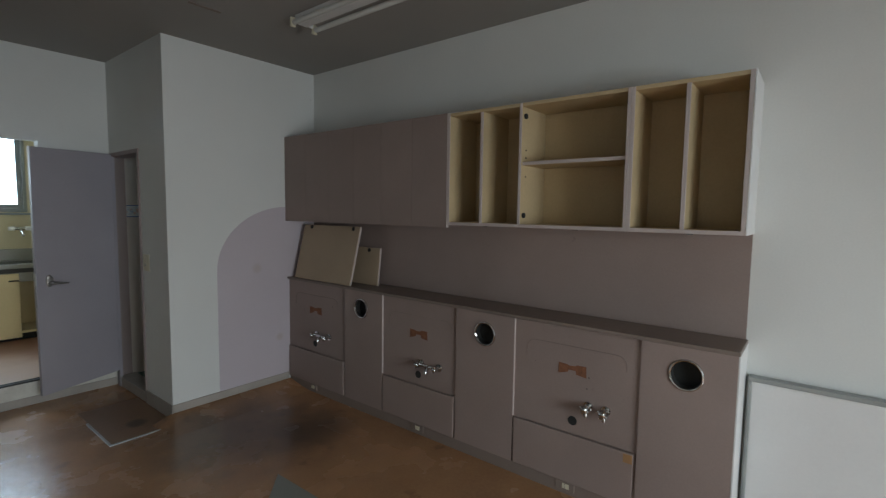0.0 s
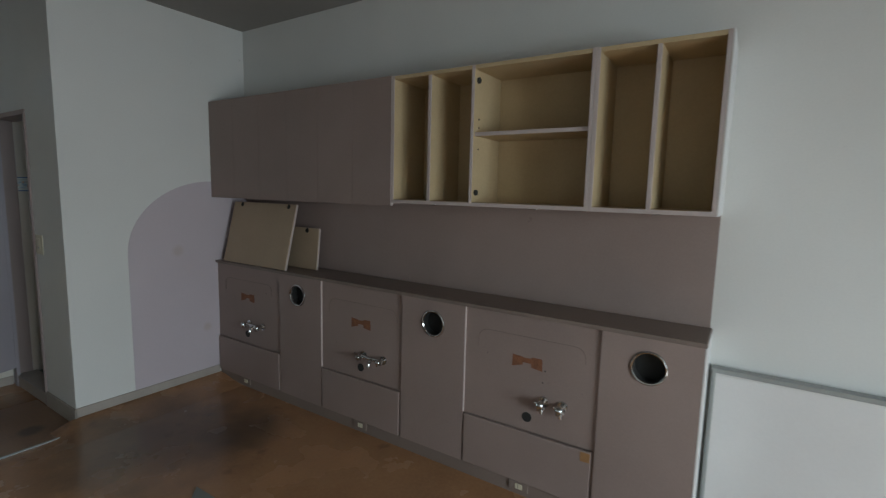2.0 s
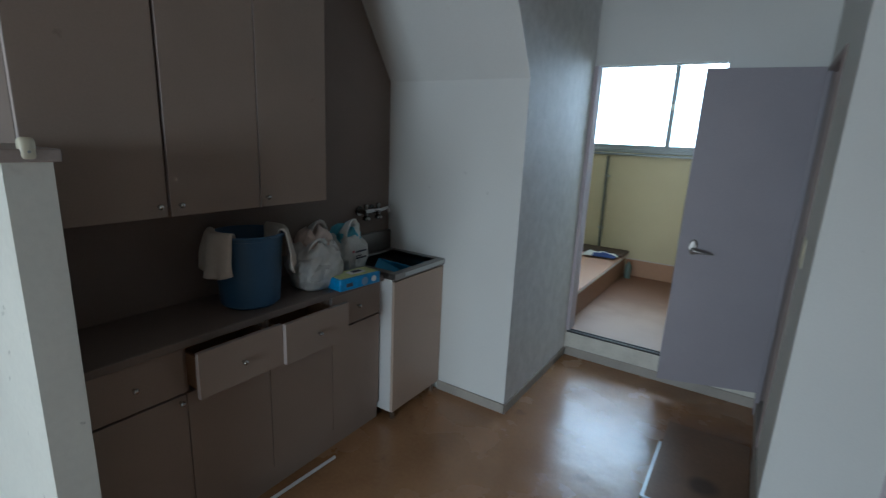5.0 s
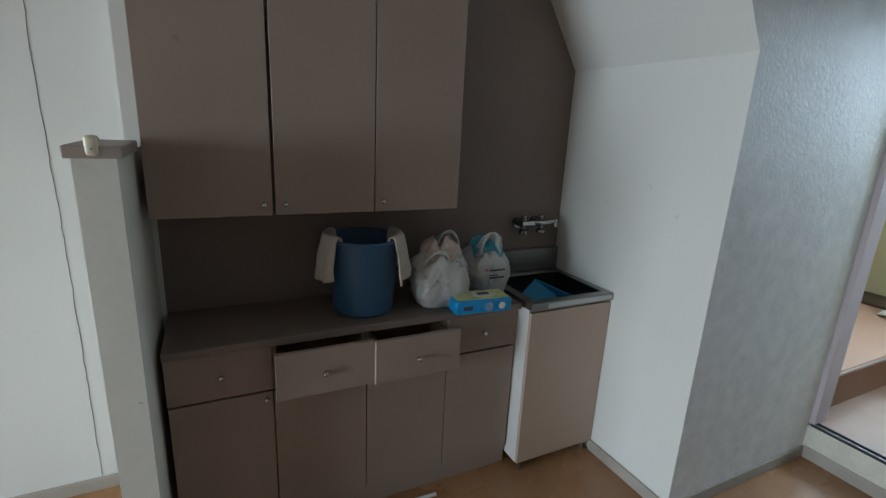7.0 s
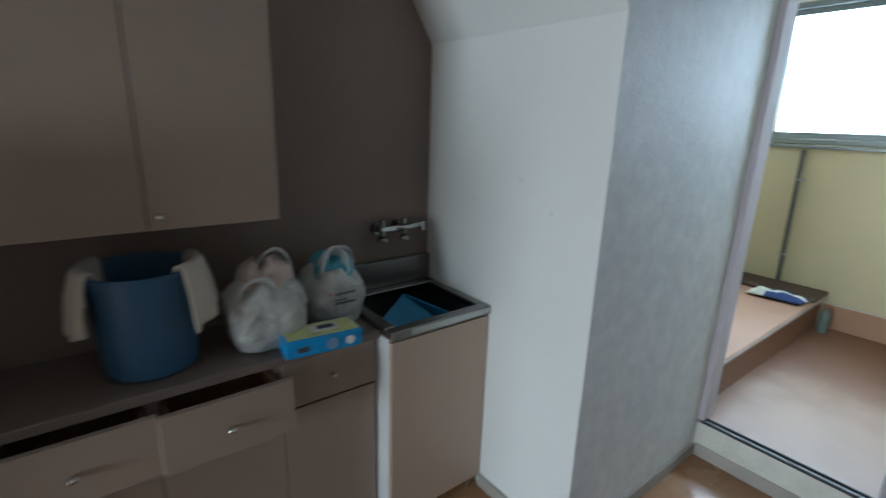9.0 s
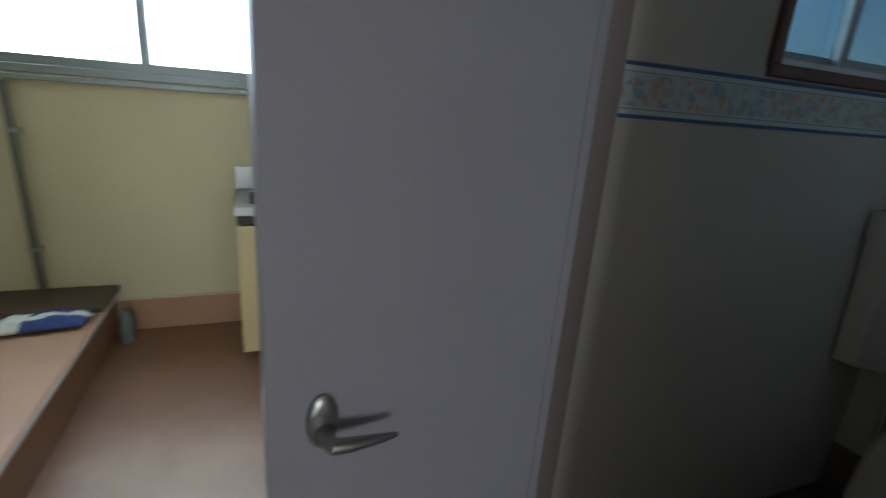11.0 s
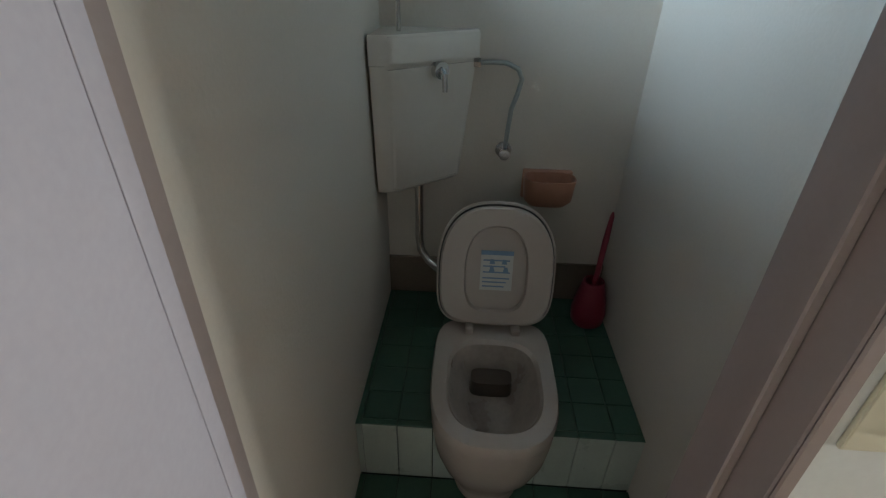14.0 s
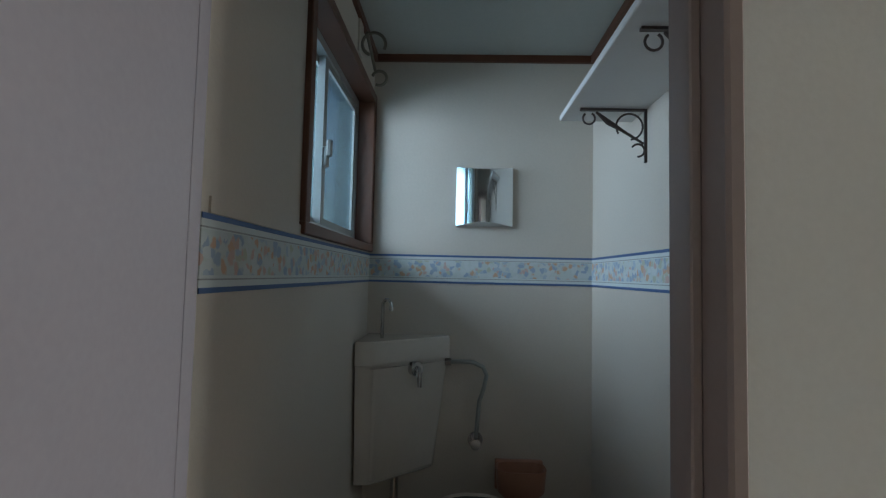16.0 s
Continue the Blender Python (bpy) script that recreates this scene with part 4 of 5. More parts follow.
for x in (-0.44, -0.78):
    for y in (SYA + 0.03, SYB - 0.04):
        part("foot", tube(bmesh.new(), [(x, y, 0.0), (x, y, 0.012), (x, y, 0.05)], [0.014, 0.014, 0.007], 10), CHROME, t, smooth=True)
bs = part("steel_rim", boxes((-0.822, -0.755, SYA - 0.004, SYB, 0.775, 0.808), (-0.447, SFX + 0.008, SYA - 0.004, SYB, 0.775, 0.808), (-0.755, -0.447, SYA - 0.004, SYA + 0.036, 0.775, 0.808), (-0.755, -0.447, SYB - 0.036, SYB, 0.775, 0.808), bev=0.003), STEEL, t)
part("basin", boxes((-0.755, -0.447, SYA + 0.036, SYB - 0.036, 0.60, 0.606), (-0.758, -0.755, SYA + 0.036, SYB - 0.036, 0.606, 0.80), (-0.447, -0.444, SYA + 0.036, SYB - 0.036, 0.606, 0.80), (-0.755, -0.447, SYA + 0.033, SYA + 0.036, 0.606, 0.80), (-0.755, -0.447, SYB - 0.036, SYB - 0.033, 0.606, 0.80)), STEEL, bs, "dark steel basin")
part("upstand", box(-0.822, -0.800, SYA - 0.004, SYB, 0.808, 0.918, bev=0.004), STEEL, t)
part("plate", box(SFX + 0.008, SFX + 0.0095, SYA + 0.075, SYB - 0.006, 0.783, 0.803, bev=0), ALU, t, "pale strip on the sink front")

# dustpan lying in the basin
bm = bmesh.new()
prism([(-0.11, -0.09), (0.11, -0.09), (0.085, 0.11), (-0.085, 0.11)], lambda u, v, d: (v, u, d), 0, 0.006, bm)
prism([(-0.09, 0), (-0.09, 0.006), (0.11, 0.05), (0.11, 0.0)], lambda u, v, d: (u, d, v), -0.112, -0.106, bm)
prism([(-0.09, 0), (-0.09, 0.006), (0.11, 0.05), (0.11, 0.0)], lambda u, v, d: (u, d, v), 0.106, 0.112, bm)
bmesh.ops.transform(bm, matrix=pose(-0.628, 3.180, 0.705, 18, 24, 35) @ Matrix.Scale(1.05, 4), verts=bm.verts)
dp = thing("dustpan", (-0.60, 3.165, 0.62), "blue plastic dustpan lying in the steel basin", "dustpan")
part("pan", bm, CYAN, dp)
hb = bar((0.07, 0, 0.01), (0.10, 0, 0.03), (0.13, 0, 0.045), r=[0.010, 0.011, 0.012])
bmesh.ops.transform(hb, matrix=pose(-0.628, 3.180, 0.705, 18, 24, 215), verts=hb.verts)
part("handle", hb, CYAN, dp, smooth=True)

# wall tap over the sink
t = thing("wall_tap", (-0.80, 3.2, 1.05), "chrome wall mixer tap over the sink", "tap")
for y in (3.145, 3.245):
    v = part("valve", tube(tube(bmesh.new(), [(-0.825, y, 1.052), (-0.816, y, 1.052)], 0.027, 18), [(-0.816, y, 1.052), (-0.770, y, 1.052)], 0.015, 12), DULL, t, smooth=True)
    part("stem", tube(bmesh.new(), [(-0.770, y, 1.094), (-0.770, y, 1.088), (-0.770, y, 1.066), (-0.770, y, 1.040), (-0.768, y, 1.026)], [0.009, 0.014, 0.011, 0.013, 0.009], 12), DULL, v, smooth=True)
    part("knob", loft([oval(-0.767, y, 1.028 - z, q, q, 2.0, 18) for z, q in ((0, 0.010), (0.003, 0.019), (0.012, 0.023), (0.020, 0.021), (0.024, 0.012))]), DULL, v, "round dull chrome knob", smooth=True)
part("bridge", bar((-0.770, 3.135, 1.054), (-0.770, 3.262, 1.054), r=0.014), CHROME, t, smooth=True)
part("spout", bar((-0.768, 3.20, 1.056), (-0.745, 3.235, 1.060), (-0.752, 3.285, 1.062), (-0.770, 3.325, 1.060), r=0.0095), CHROME, t, smooth=True)
part("nozzle", bar((-0.772, 3.334, 1.072), (-0.772, 3.337, 1.034), r=[0.011, 0.012]), CHROME, t, "bright spout end", smooth=True)

# bucket with two towels over its rim
BX, BY, BZ, BHT = -0.640, 2.333, 0.79, 0.288
t = thing("bucket", (BX, BY, BZ), "blue plastic bucket standing on the brown worktop", "bucket")
rings = [(0.0, 0.100), (0.012, 0.112), (0.10, 0.118), (0.20, 0.124), (BHT - 0.02, 0.129), (BHT - 0.018, 0.136), (BHT, 0.137), (BHT, 0.130), (BHT - 0.03, 0.124), (0.02, 0.105)]
part("body", loft([oval(BX, BY, BZ + z, r, r, n=40) for z, r in rings]), BLUEP, t, smooth=True)
part("rim", tube(bmesh.new(), [Vector(p) for p in oval(BX, BY, BZ + BHT - 0.004, 0.136, 0.136, n=40)] + [Vector((BX + 0.136, BY, BZ + BHT - 0.004))], 0.005, 6, cap=False), BLUEP, t, smooth=True)


def towel(ang, width, drop, inner, seed):
    """A towel hung over the bucket's rim, with soft folds."""
    bm = bmesh.new()
    nu, nv = 14, 26
    rows = []
    for j in range(nv + 1):
        s = j / nv
        row = []
        for i in range(nu + 1):
            u = i / nu - 0.5
            a = ang + u * width
            wave = 0.007 * math.sin(u * 17 + seed) + 0.005 * noise.noise((u * 5, s * 4, seed))
            if s < 0.3:
                q = (0.3 - s) / 0.3
                r, z = 0.122 - 0.006 * q, BZ + BHT - inner * q
            elif s < 0.42:
                q = (s - 0.3) / 0.12
                r, z = 0.122 + 0.025 * q, BZ + BHT + 0.008 * math.sin(math.pi * q) + 0.004
            else:
                q = (s - 0.42) / 0.58
                r, z = 0.147 + 0.018 * math.sin(1.6 * q) + wave * q * 1.6, BZ + BHT - drop * q * (1 + 0.10 * math.sin(u * 5 + seed))
            row.append(bm.verts.new((BX + r * math.cos(a), BY + r * math.sin(a), z)))
        rows.append(row)
    for a, b in zip(rows, rows[1:]):
        for i in range(nu):
            bm.faces.new((a[i], a[i + 1], b[i + 1], b[i]))
    return bm


for ang, wd, dr, sd in ((radians(-95), 1.40, 0.140, 1.0), (radians(72), 1.42, 0.145, 4.0)):
    tw = solo("towel", towel(ang, wd, dr, 0.07, sd), CLOTH, "beige towel hung over the rim of the bucket", "towel", "towels on the bucket", smooth=True)
    md = tw.modifiers.new("thickness", "SOLIDIFY")
    md.thickness, md.offset = 0.006, 1


# carrier bags
def crumple(cx, cy, z0, rx, ry, h, prof, seed, ridge_k, n=96, m=31):
    """Rings of a creased sack; prof gives (share of height, share of radius)."""
    rr = []
    for j in range(m):
        z = j / (m - 1)
        i = max(k for k in range(len(prof) - 1) if prof[k][0] <= z + 1e-9)
        (za, ra), (zb, rb) = prof[i], prof[i + 1]
        r = ra + (rb - ra) * (z - za) / (zb - za)
        row = []
        for k in range(n):
            a = 2 * math.pi * k / n
            c, s_ = math.cos(a), math.sin(a)
            sq = (abs(c) ** 3 + abs(s_) ** 3) ** (-1 / 3)
            ridge = abs(noise.noise((c * 2.3 + seed, s_ * 2.3, z * 3.0))) + 0.6 * abs(noise.noise((c * 5.1, s_ * 5.1 + seed, z * 5.5)))
            f = sq * (1.02 + 0.16 * noise.noise((c * 1.4, s_ * 1.4, z * 2.0 + seed)) - ridge_k * ridge) + 0.05 * noise.noise((c * 9, s_ * 9, z * 13 + seed))
            row.append((cx + rx * r * f * c, cy + ry * r * f * s_, z0 + h * z * (1 + 0.16 * z * noise.noise((c * 1.7, s_ * 1.7 + seed, 2)))))
        rr.append(row)
    return rr


def strap(pts, wide, w, th=0.0035):
    """A flat band of film swept along points; wide is the direction of its width."""
    bm = bmesh.new()
    pts, wide = [Vector(p) for p in pts], Vector(wide).normalized()
    rings = []
    for i, p in enumerate(pts):
        d = (pts[min(i + 1, len(pts) - 1)] - pts[max(i - 1, 0)]).normalized()
        n = d.cross(wide).normalized()
        q = w[i] if isinstance(w, (list, tuple)) else w
        fold = 0.18 * q * math.sin(i * 1.7)
        rings.append([p + wide * a + n * b for a, b in ((-q, -th), (0, -th + fold), (q, -th), (q, th), (0, th + fold), (-q, th))])
    return loft(rings, bm)


def bag(cx, cy, rx, ry, h, seed, label, inside, straps):
    """A full carrier bag: slack film round its filling, with flat handle loops over the top."""
    t = thing("carrier_bag", (cx, cy, 0.79), label, "plastic bag", "carrier bags on the worktop")
    skin = crumple(cx, cy, 0.791, rx, ry, h * 0.70, ((0, 0.80), (0.05, 0.93), (0.25, 1.06), (0.55, 1.12), (0.8, 1.05), (0.92, 0.90), (1.0, 0.66)), seed, 0.075)
    part("bag_skin", loft(skin), BAGM, t, smooth=True)
    lump = crumple(cx - 0.006, cy + 0.006, 0.80, rx * 0.78, ry * 0.80, h * 0.86, ((0, 1.0), (0.6, 1.0), (0.8, 0.95), (0.92, 0.78), (1.0, 0.40)), seed + 7, 0.16, 72, 25)
    part("filling", loft(lump), inside, t, smooth=True)
    for dx, dy, half, top, lean, wd in straps:
        pts, ww = [], []
        for k in range(17):
            a = math.pi * k / 16
            wob = 0.005 * noise.noise((k * 0.6, dx * 40, seed))
            pts.append((cx + dx + lean * math.sin(a) + wob, cy + dy + half * math.cos(a), 0.79 + h * 0.58 + (h * (top - 0.58)) * math.sin(a) + wob))
            ww.append(wd * (0.72 + 0.45 * abs(math.cos(a)) + 0.12 * math.sin(k * 2.3 + seed)))
        part("handle", strap(pts, (1, 0.15, 0.55), ww), BAGM, t, "flat handle loop of thin film", smooth=True)
    return t


B2MIX = mat("cyan_bag_contents", (0.10, 0.42, 0.55), 0.45, var=0.35, scale=12, fine=40, bump=0.3)
b1 = bag(-0.612, 2.640, 0.095, 0.104, 0.285, 1.0, "white carrier bag open over pale pink rubbish", PINKP, ((0.045, -0.045, 0.050, 0.80, 0.030, 0.020), (-0.035, 0.030, 0.055, 1.0, 0.020, 0.024)))
b2 = bag(-0.655, 2.872, 0.088, 0.092, 0.270, 5.0, "white carrier bag with blue things showing through", B2MIX, ((0.030, -0.012, 0.046, 1.0, 0.022, 0.026), (-0.020, 0.035, 0.045, 0.94, 0.020, 0.020)))
pr = bmesh.new()
for row, z in enumerate((0.916, 0.897, 0.884)):
    for k in range(7 if row != 1 else 4):
        y0 = 2.838 + 0.0105 * k
        bx(pr, -0.5502, -0.5480, y0, y0 + 0.0075, z, z + (0.008 if row != 1 else 0.004))
part("print", pr, DARKTXT, b2, "small dark printing")
part("print", box(-0.5507, -0.5485, 2.815, 2.830, 0.918, 0.928, bev=0), PINKTXT, b2)

# packet of wipes on the front of the worktop
pm = Matrix.Translation((-0.487, 2.757, 0.791)) @ Matrix.Rotation(radians(-6), 4, "Z")
t = thing("wipes_packet", (-0.535, 2.775, 0.79), "blue packet of wipes with a lime top", "packet")
for nm, b, m in (("packet", bx(bmesh.new(), -0.055, 0.055, -0.118, 0.118, 0.0, 0.056, bev=0.009, seg=3), PACK), ("top_print", bx(bmesh.new(), -0.046, 0.046, -0.108, 0.108, 0.0555, 0.0575, bev=0), PACKTOP), ("flap", bx(bmesh.new(), -0.022, 0.022, -0.03, 0.055, 0.0572, 0.061, bev=0.002), WHITE),
                 ("emblem", tube(bmesh.new(), [(0.0545, 0.02, 0.027), (0.0565, 0.02, 0.027)], 0.018, 18), BLUETXT), ("emblem", tube(bmesh.new(), [(0.0545, 0.075, 0.028), (0.0565, 0.075, 0.028)], 0.014, 16), WHITE), ("emblem", bx(bmesh.new(), 0.0545, 0.0565, -0.085, -0.05, 0.018, 0.034, bev=0), DARKTXT), ("opening", bx(bmesh.new(), -0.012, 0.012, -0.01, 0.04, 0.0608, 0.0625, bev=0.001), DARKTXT)):
    bmesh.ops.transform(b, matrix=pm, verts=b.verts)
    part(nm, b, m, t, smooth=(nm == "packet"))

# white rod on the floor by the plinth
solo("white_rod", bar((-0.437, 2.585, 0.009), (-0.452, 2.21, 0.009), r=0.008), WHITE, "thin white plastic rod lying on the floor", "rod", smooth=True)

# low partition with its cap and a cord switch
PX, PY0, PY1, PZ = -0.31, 1.561, 1.648, 1.378
struct("wall_partition", boxes((-0.58, PX, PY0, PY1, 0, PZ), (-1.0, -0.58, PY0, PY1, 0, PZ), bev=0.0), PARTW, "low off-white partition, scuffed and spotted, beside the cabinets", "partition")
struct("trim_10", boxes((-0.575, PX + 0.012, PY0 - 0.014, PY1 + 0.014, PZ, PZ + 0.028), bev=0.003), CAPM, "mauve cap board on the partition", "trim")
sw = thing("cord_switch", (-0.31, 1.606, PZ + 0.02), "ivory plastic switch knob on the partition cap", "switch")
part("switch_body", bx(bmesh.new(), -0.322, -0.294, 1.590, 1.620, PZ + 0.004, PZ + 0.052, bev=0.010, seg=3), IVORY, sw, smooth=True)
part("screw", bar((-0.2945, 1.605, PZ + 0.022), (-0.2925, 1.605, PZ + 0.022), r=0.003), ALU_G, sw)

# ---------------------------------------------------------------- floor hatch, sheet, ceiling fittings
ht = thing("floor_hatch", (0.99, 3.5, 0), "dark lino hatch with a worn metal edge", "hatch")
part("hatch_panel", boxes((0.791, 1.17, 3.204, 3.895, 0.0005, 0.0045)), HATCH, ht)
part("metal_edge", boxes((0.777, 1.17, 3.192, 3.204, 0.0005, 0.007), (0.777, 0.791, 3.204, 3.66, 0.0005, 0.007)), ALU, ht, "bright worn aluminium edging")
bm = prism([(1.262, 2.14), (1.27, 1.70), (1.02, 1.42), (0.86, 1.72)], lambda u, v, d: (u, v, d), 0.0008, 0.004)
solo("plastic_sheet", bm, mat("grey_green_sheet", (0.20, 0.205, 0.175), 0.45, var=0.08), "grey-green plastic sheet lying flat on the floor", "sheet")

lm = thing("ceiling_light", (1.60, 1.78, CZ), "long white fluorescent ceiling light, switched off", "ceiling light")
bm = prism([(-0.055, 0), (-0.030, -0.045), (0.030, -0.045), (0.055, 0)], lambda u, v, d: (1.60 + u, d, CZ + v), 1.20, 2.35)
part("housing", bm, WHITE, lm)
for s in (-1, 1):
    part("tube", bar((1.60 + s * 0.075, 1.225, CZ - 0.052), (1.60 + s * 0.075, 2.325, CZ - 0.052), r=0.015, seg=14), PAPER, lm, "unlit white tube", smooth=True)
    for y in (1.205, 2.33):
        part("socket", box(1.60 + s * 0.075 - 0.016, 1.60 + s * 0.075 + 0.016, y, y + 0.018, CZ - 0.075, CZ - 0.02, bev=0.004), IVORY, lm)
        part("arm", box(min(1.60 + s * 0.03, 1.60 + s * 0.075), max(1.60 + s * 0.03, 1.60 + s * 0.075), y + 0.002, y + 0.014, CZ - 0.045, CZ - 0.02), WHITE, lm)
solo("ceiling_slot", box(1.085, 1.265, 2.655, 2.672, CZ - 0.006, CZ, bev=0.002), BACK_BR, "dark narrow rail on the ceiling", "rail")

# ---------------------------------------------------------------- toilet door
HX, HY, FXX, FYY = 1.172, 4.267, 0.662, 4.186
ang = math.atan2(FYY - HY, FXX - HX)
dm = Matrix.Translation((HX, HY, 0.076)) @ Matrix.Rotation(ang, 4, "Z")
W = math.hypot(FXX - HX, FYY - HY)
dr = tagged(thing("door_1", (HX, HY, 0.076), "grey-lilac flush toilet door standing open", "door"), kind="structure")


def put(name, bm, m, label="", parent=dr, smooth=False):
    bmesh.ops.transform(bm, matrix=dm, verts=bm.verts)
    return part(name, bm, m, parent, label, smooth)


leaf = box(0.0002, W, -0.032, 0.0, 0.018, 1.803, bev=0.0007)
for v in leaf.verts:
    if v.co.z < 0.1:  # bottom edge planed off towards the hinge
        v.co.z += 0.044 * (1 - v.co.x / W)
put("door_leaf", leaf, DOOR)
# leaf runs along local x; local +y faces the room after the turn of about 190 degrees
rose = loft([[(W - 0.076 + q * 0.024 * math.cos(a), d, 0.852 + q * 0.044 * math.sin(a)) for a in (2 * math.pi * k / 28 for k in range(28))] for d, q in ((0.0, 1.0), (0.006, 1.0), (0.010, 0.86), (0.011, 0.5))])
hp = put("handle_rose", rose, HANDLE, "worn bronze oval handle rose", smooth=True)
put("lever", tube(bmesh.new(), [(W - 0.076, 0.0, 0.838), (W - 0.076, 0.036, 0.838), (W - 0.080, 0.047, 0.838), (W - 0.100, 0.050, 0.836), (W - 0.140, 0.050, 0.832), (W - 0.175, 0.049, 0.829)], [0.013, 0.012, 0.012, 0.011, 0.008, 0.004], 12), HANDLE, "bronze lever", hp, True)
put("latch_plate", box(W - 0.0005, W + 0.0015, -0.026, -0.006, 0.82, 0.91, bev=0), ALU)
for z in (0.2, 1.55):
    put("hinge", tube(bmesh.new(), [(0.004, -0.034, z), (0.004, -0.034, z + 0.09)], 0.005, 8), ALU, smooth=True)

# ---------------------------------------------------------------- toilet room
TX0, TX1, TY0, TY1, TZ, TF, TS, SXS = 1.29, 2.375, 3.535, 4.315, 2.195, 0.07, 0.287, 1.742
struct("floor_toilet", boxes((TX0, SXS, TY0, TY1, -0.05, TF - 0.006)), GROUT, "green tiled lower toilet floor", "floor")
struct("step_toilet", boxes((SXS + 0.006, TX1, TY0, TY1, -0.05, TS - 0.006)), GROUT, "tiled step that carries the toilet", "step")
struct("ceiling_toilet", boxes((TX0, TX1, TY0, TY1, TZ, TZ + 0.05)), mat("toilet_ceiling", (0.42, 0.44, 0.41), 0.9, var=0.05), "pale toilet ceiling", "ceiling")
# window wall of the toilet room
VX0, VX1, VZ0, VZ1 = 1.66, 2.345, 1.515, 2.03
struct("wall_toilet_north", boxes((1.2765, TX0, TY1, 4.46, 0.08, DZ1 - 0.001), (TX0, TX1, TY1, 4.46, 0, VZ0), (TX0, TX1, TY1, 4.46, VZ1, CZ), (TX0, VX0, TY1, 4.46, VZ0, VZ1), (VX1, TX1, TY1, 4.46, VZ0, VZ1)), TWALL, "papered toilet wall with a small window", "wall")
struct("wall_toilet_east", boxes((2.371, 2.375, TY0, TY1, 0.0, TZ)), TWALL, "papered back wall of the toilet", "wall")
struct("wall_toilet_south", boxes((TX0, 2.371, 3.535, 3.539, 0.0, TZ)), TWALL, "papered side wall of the toilet", "wall")
struct("wall_toilet_west", boxes((1.29, 1.294, 3.539, DY0 - 0.03, 0.0, TZ), (1.29, 1.294, DY0 - 0.03, DY1 + 0.03, DZ1 + 0.03, TZ)), TWALL, "papered inner face of the doorway wall", "wall")
XB, YA, YC = 2.371, 3.539, 4.315
struct("trim_11", boxes((XB - 0.012, XB, YA, YC, TZ - 0.025, TZ), (TX0, XB - 0.012, YA, YA + 0.012, TZ - 0.025, TZ), (TX0, XB - 0.012, YC - 0.012, YC, TZ - 0.025, TZ)), WOODF, "brown wooden ceiling moulding", "trim")
struct("trim_12", boxes((XB - 0.010, XB, YA, YC, TS, 0.44)), SKIRT_T, "brown tiled skirting at the back wall", "skirting")

# border paper round the walls
Z0, Z1 = 1.384, 1.482


def band(name, d, z0, z1, m, label):
    struct(name, boxes((XB - d, XB, YA + d, YC - d, z0, z1), (1.296, XB - d, YA, YA + d, z0, z1), (1.278, XB - d, YC - d, YC, z0, z1)), m, label, "wallpaper border")


band("border", 0.0020, Z0, Z1, BORDER, "pale border paper round the toilet walls")
band("border_flowers", 0.0026, Z0 + 0.022, Z1 - 0.020, FLOWER, "floral pattern of the border paper")
band("border_line", 0.0032, Z0, Z0 + 0.007, BLUEL, "blue line under the border")
band("border_line", 0.0032, Z1 - 0.007, Z1, BLUEL, "blue line over the border")
band("border_line", 0.0030, Z0 + 0.016, Z0 + 0.018, ALU_G, "thin grey line in the border")
band("border_line", 0.0030, Z1 - 0.018, Z1 - 0.016, ALU_G, "thin grey line in the border")
struct("trim_13", boxes((1.296, VX0 - 0.02, YC - 0.0035, YC, Z1 + 0.001, Z1 + 0.022)), TWALL, "pale strip over the border", "trim")

w2 = tagged(thing("window_2", (2.0, 4.35, VZ0), "small frosted sliding window in a brown wooden frame", "window"), kind="structure")
part("wooden_frame", boxes((VX0 - 0.03, VX1 + 0.026, 4.303, 4.40, VZ1 - 0.02, VZ1 + 0.012), (VX0 - 0.03, VX1 + 0.026, 4.303, 4.40, VZ0 - 0.028, VZ0 - 0.003), (VX0 - 0.03, VX0, 4.303, 4.40, VZ0 - 0.003, VZ1 - 0.02), (VX1 - 0.012, VX1 + 0.026, 4.303, 4.40, VZ0 - 0.003, VZ1 - 0.02), bev=0.002), WOODF, w2)
part("window_frame", boxes((VX0, VX1 - 0.012, 4.36, 4.42, VZ0 - 0.003, VZ0 + 0.02), (VX0, VX1 - 0.012, 4.36, 4.42, VZ1 - 0.045, VZ1 - 0.02), (VX0, VX0 + 0.02, 4.36, 4.42, VZ0 + 0.02, VZ1 - 0.045), (VX1 - 0.03, VX1 - 0.012, 4.36, 4.42, VZ0 + 0.02, VZ1 - 0.045)), ALU, w2)
for a, b, y in ((VX0 + 0.02, 1.975, 4.385), (1.935, VX1 - 0.03, 4.365)):
    s = part("sash", boxes((a, a + 0.03, y, y + 0.018, VZ0 + 0.02, VZ1 - 0.045), (b - 0.02, b, y, y + 0.018, VZ0 + 0.02, VZ1 - 0.045), (a + 0.03, b - 0.02, y, y + 0.018, VZ0 + 0.02, VZ0 + 0.04), (a + 0.03, b - 0.02, y, y + 0.018, VZ1 - 0.065, VZ1 - 0.045)), ALU_G, w2)
    g = part("pane", boxes((a + 0.03, b - 0.02, y + 0.007, y + 0.011, VZ0 + 0.04, VZ1 - 0.065)), FROST, s)
    g.visible_shadow = False
part("crescent_lock", boxes((1.937, 1.957, 4.352, 4.365, 1.690, 1.745), (1.930, 1.942, 4.340, 4.354, 1.715, 1.760), bev=0.003), STEEL, w2, "worn steel crescent lock")

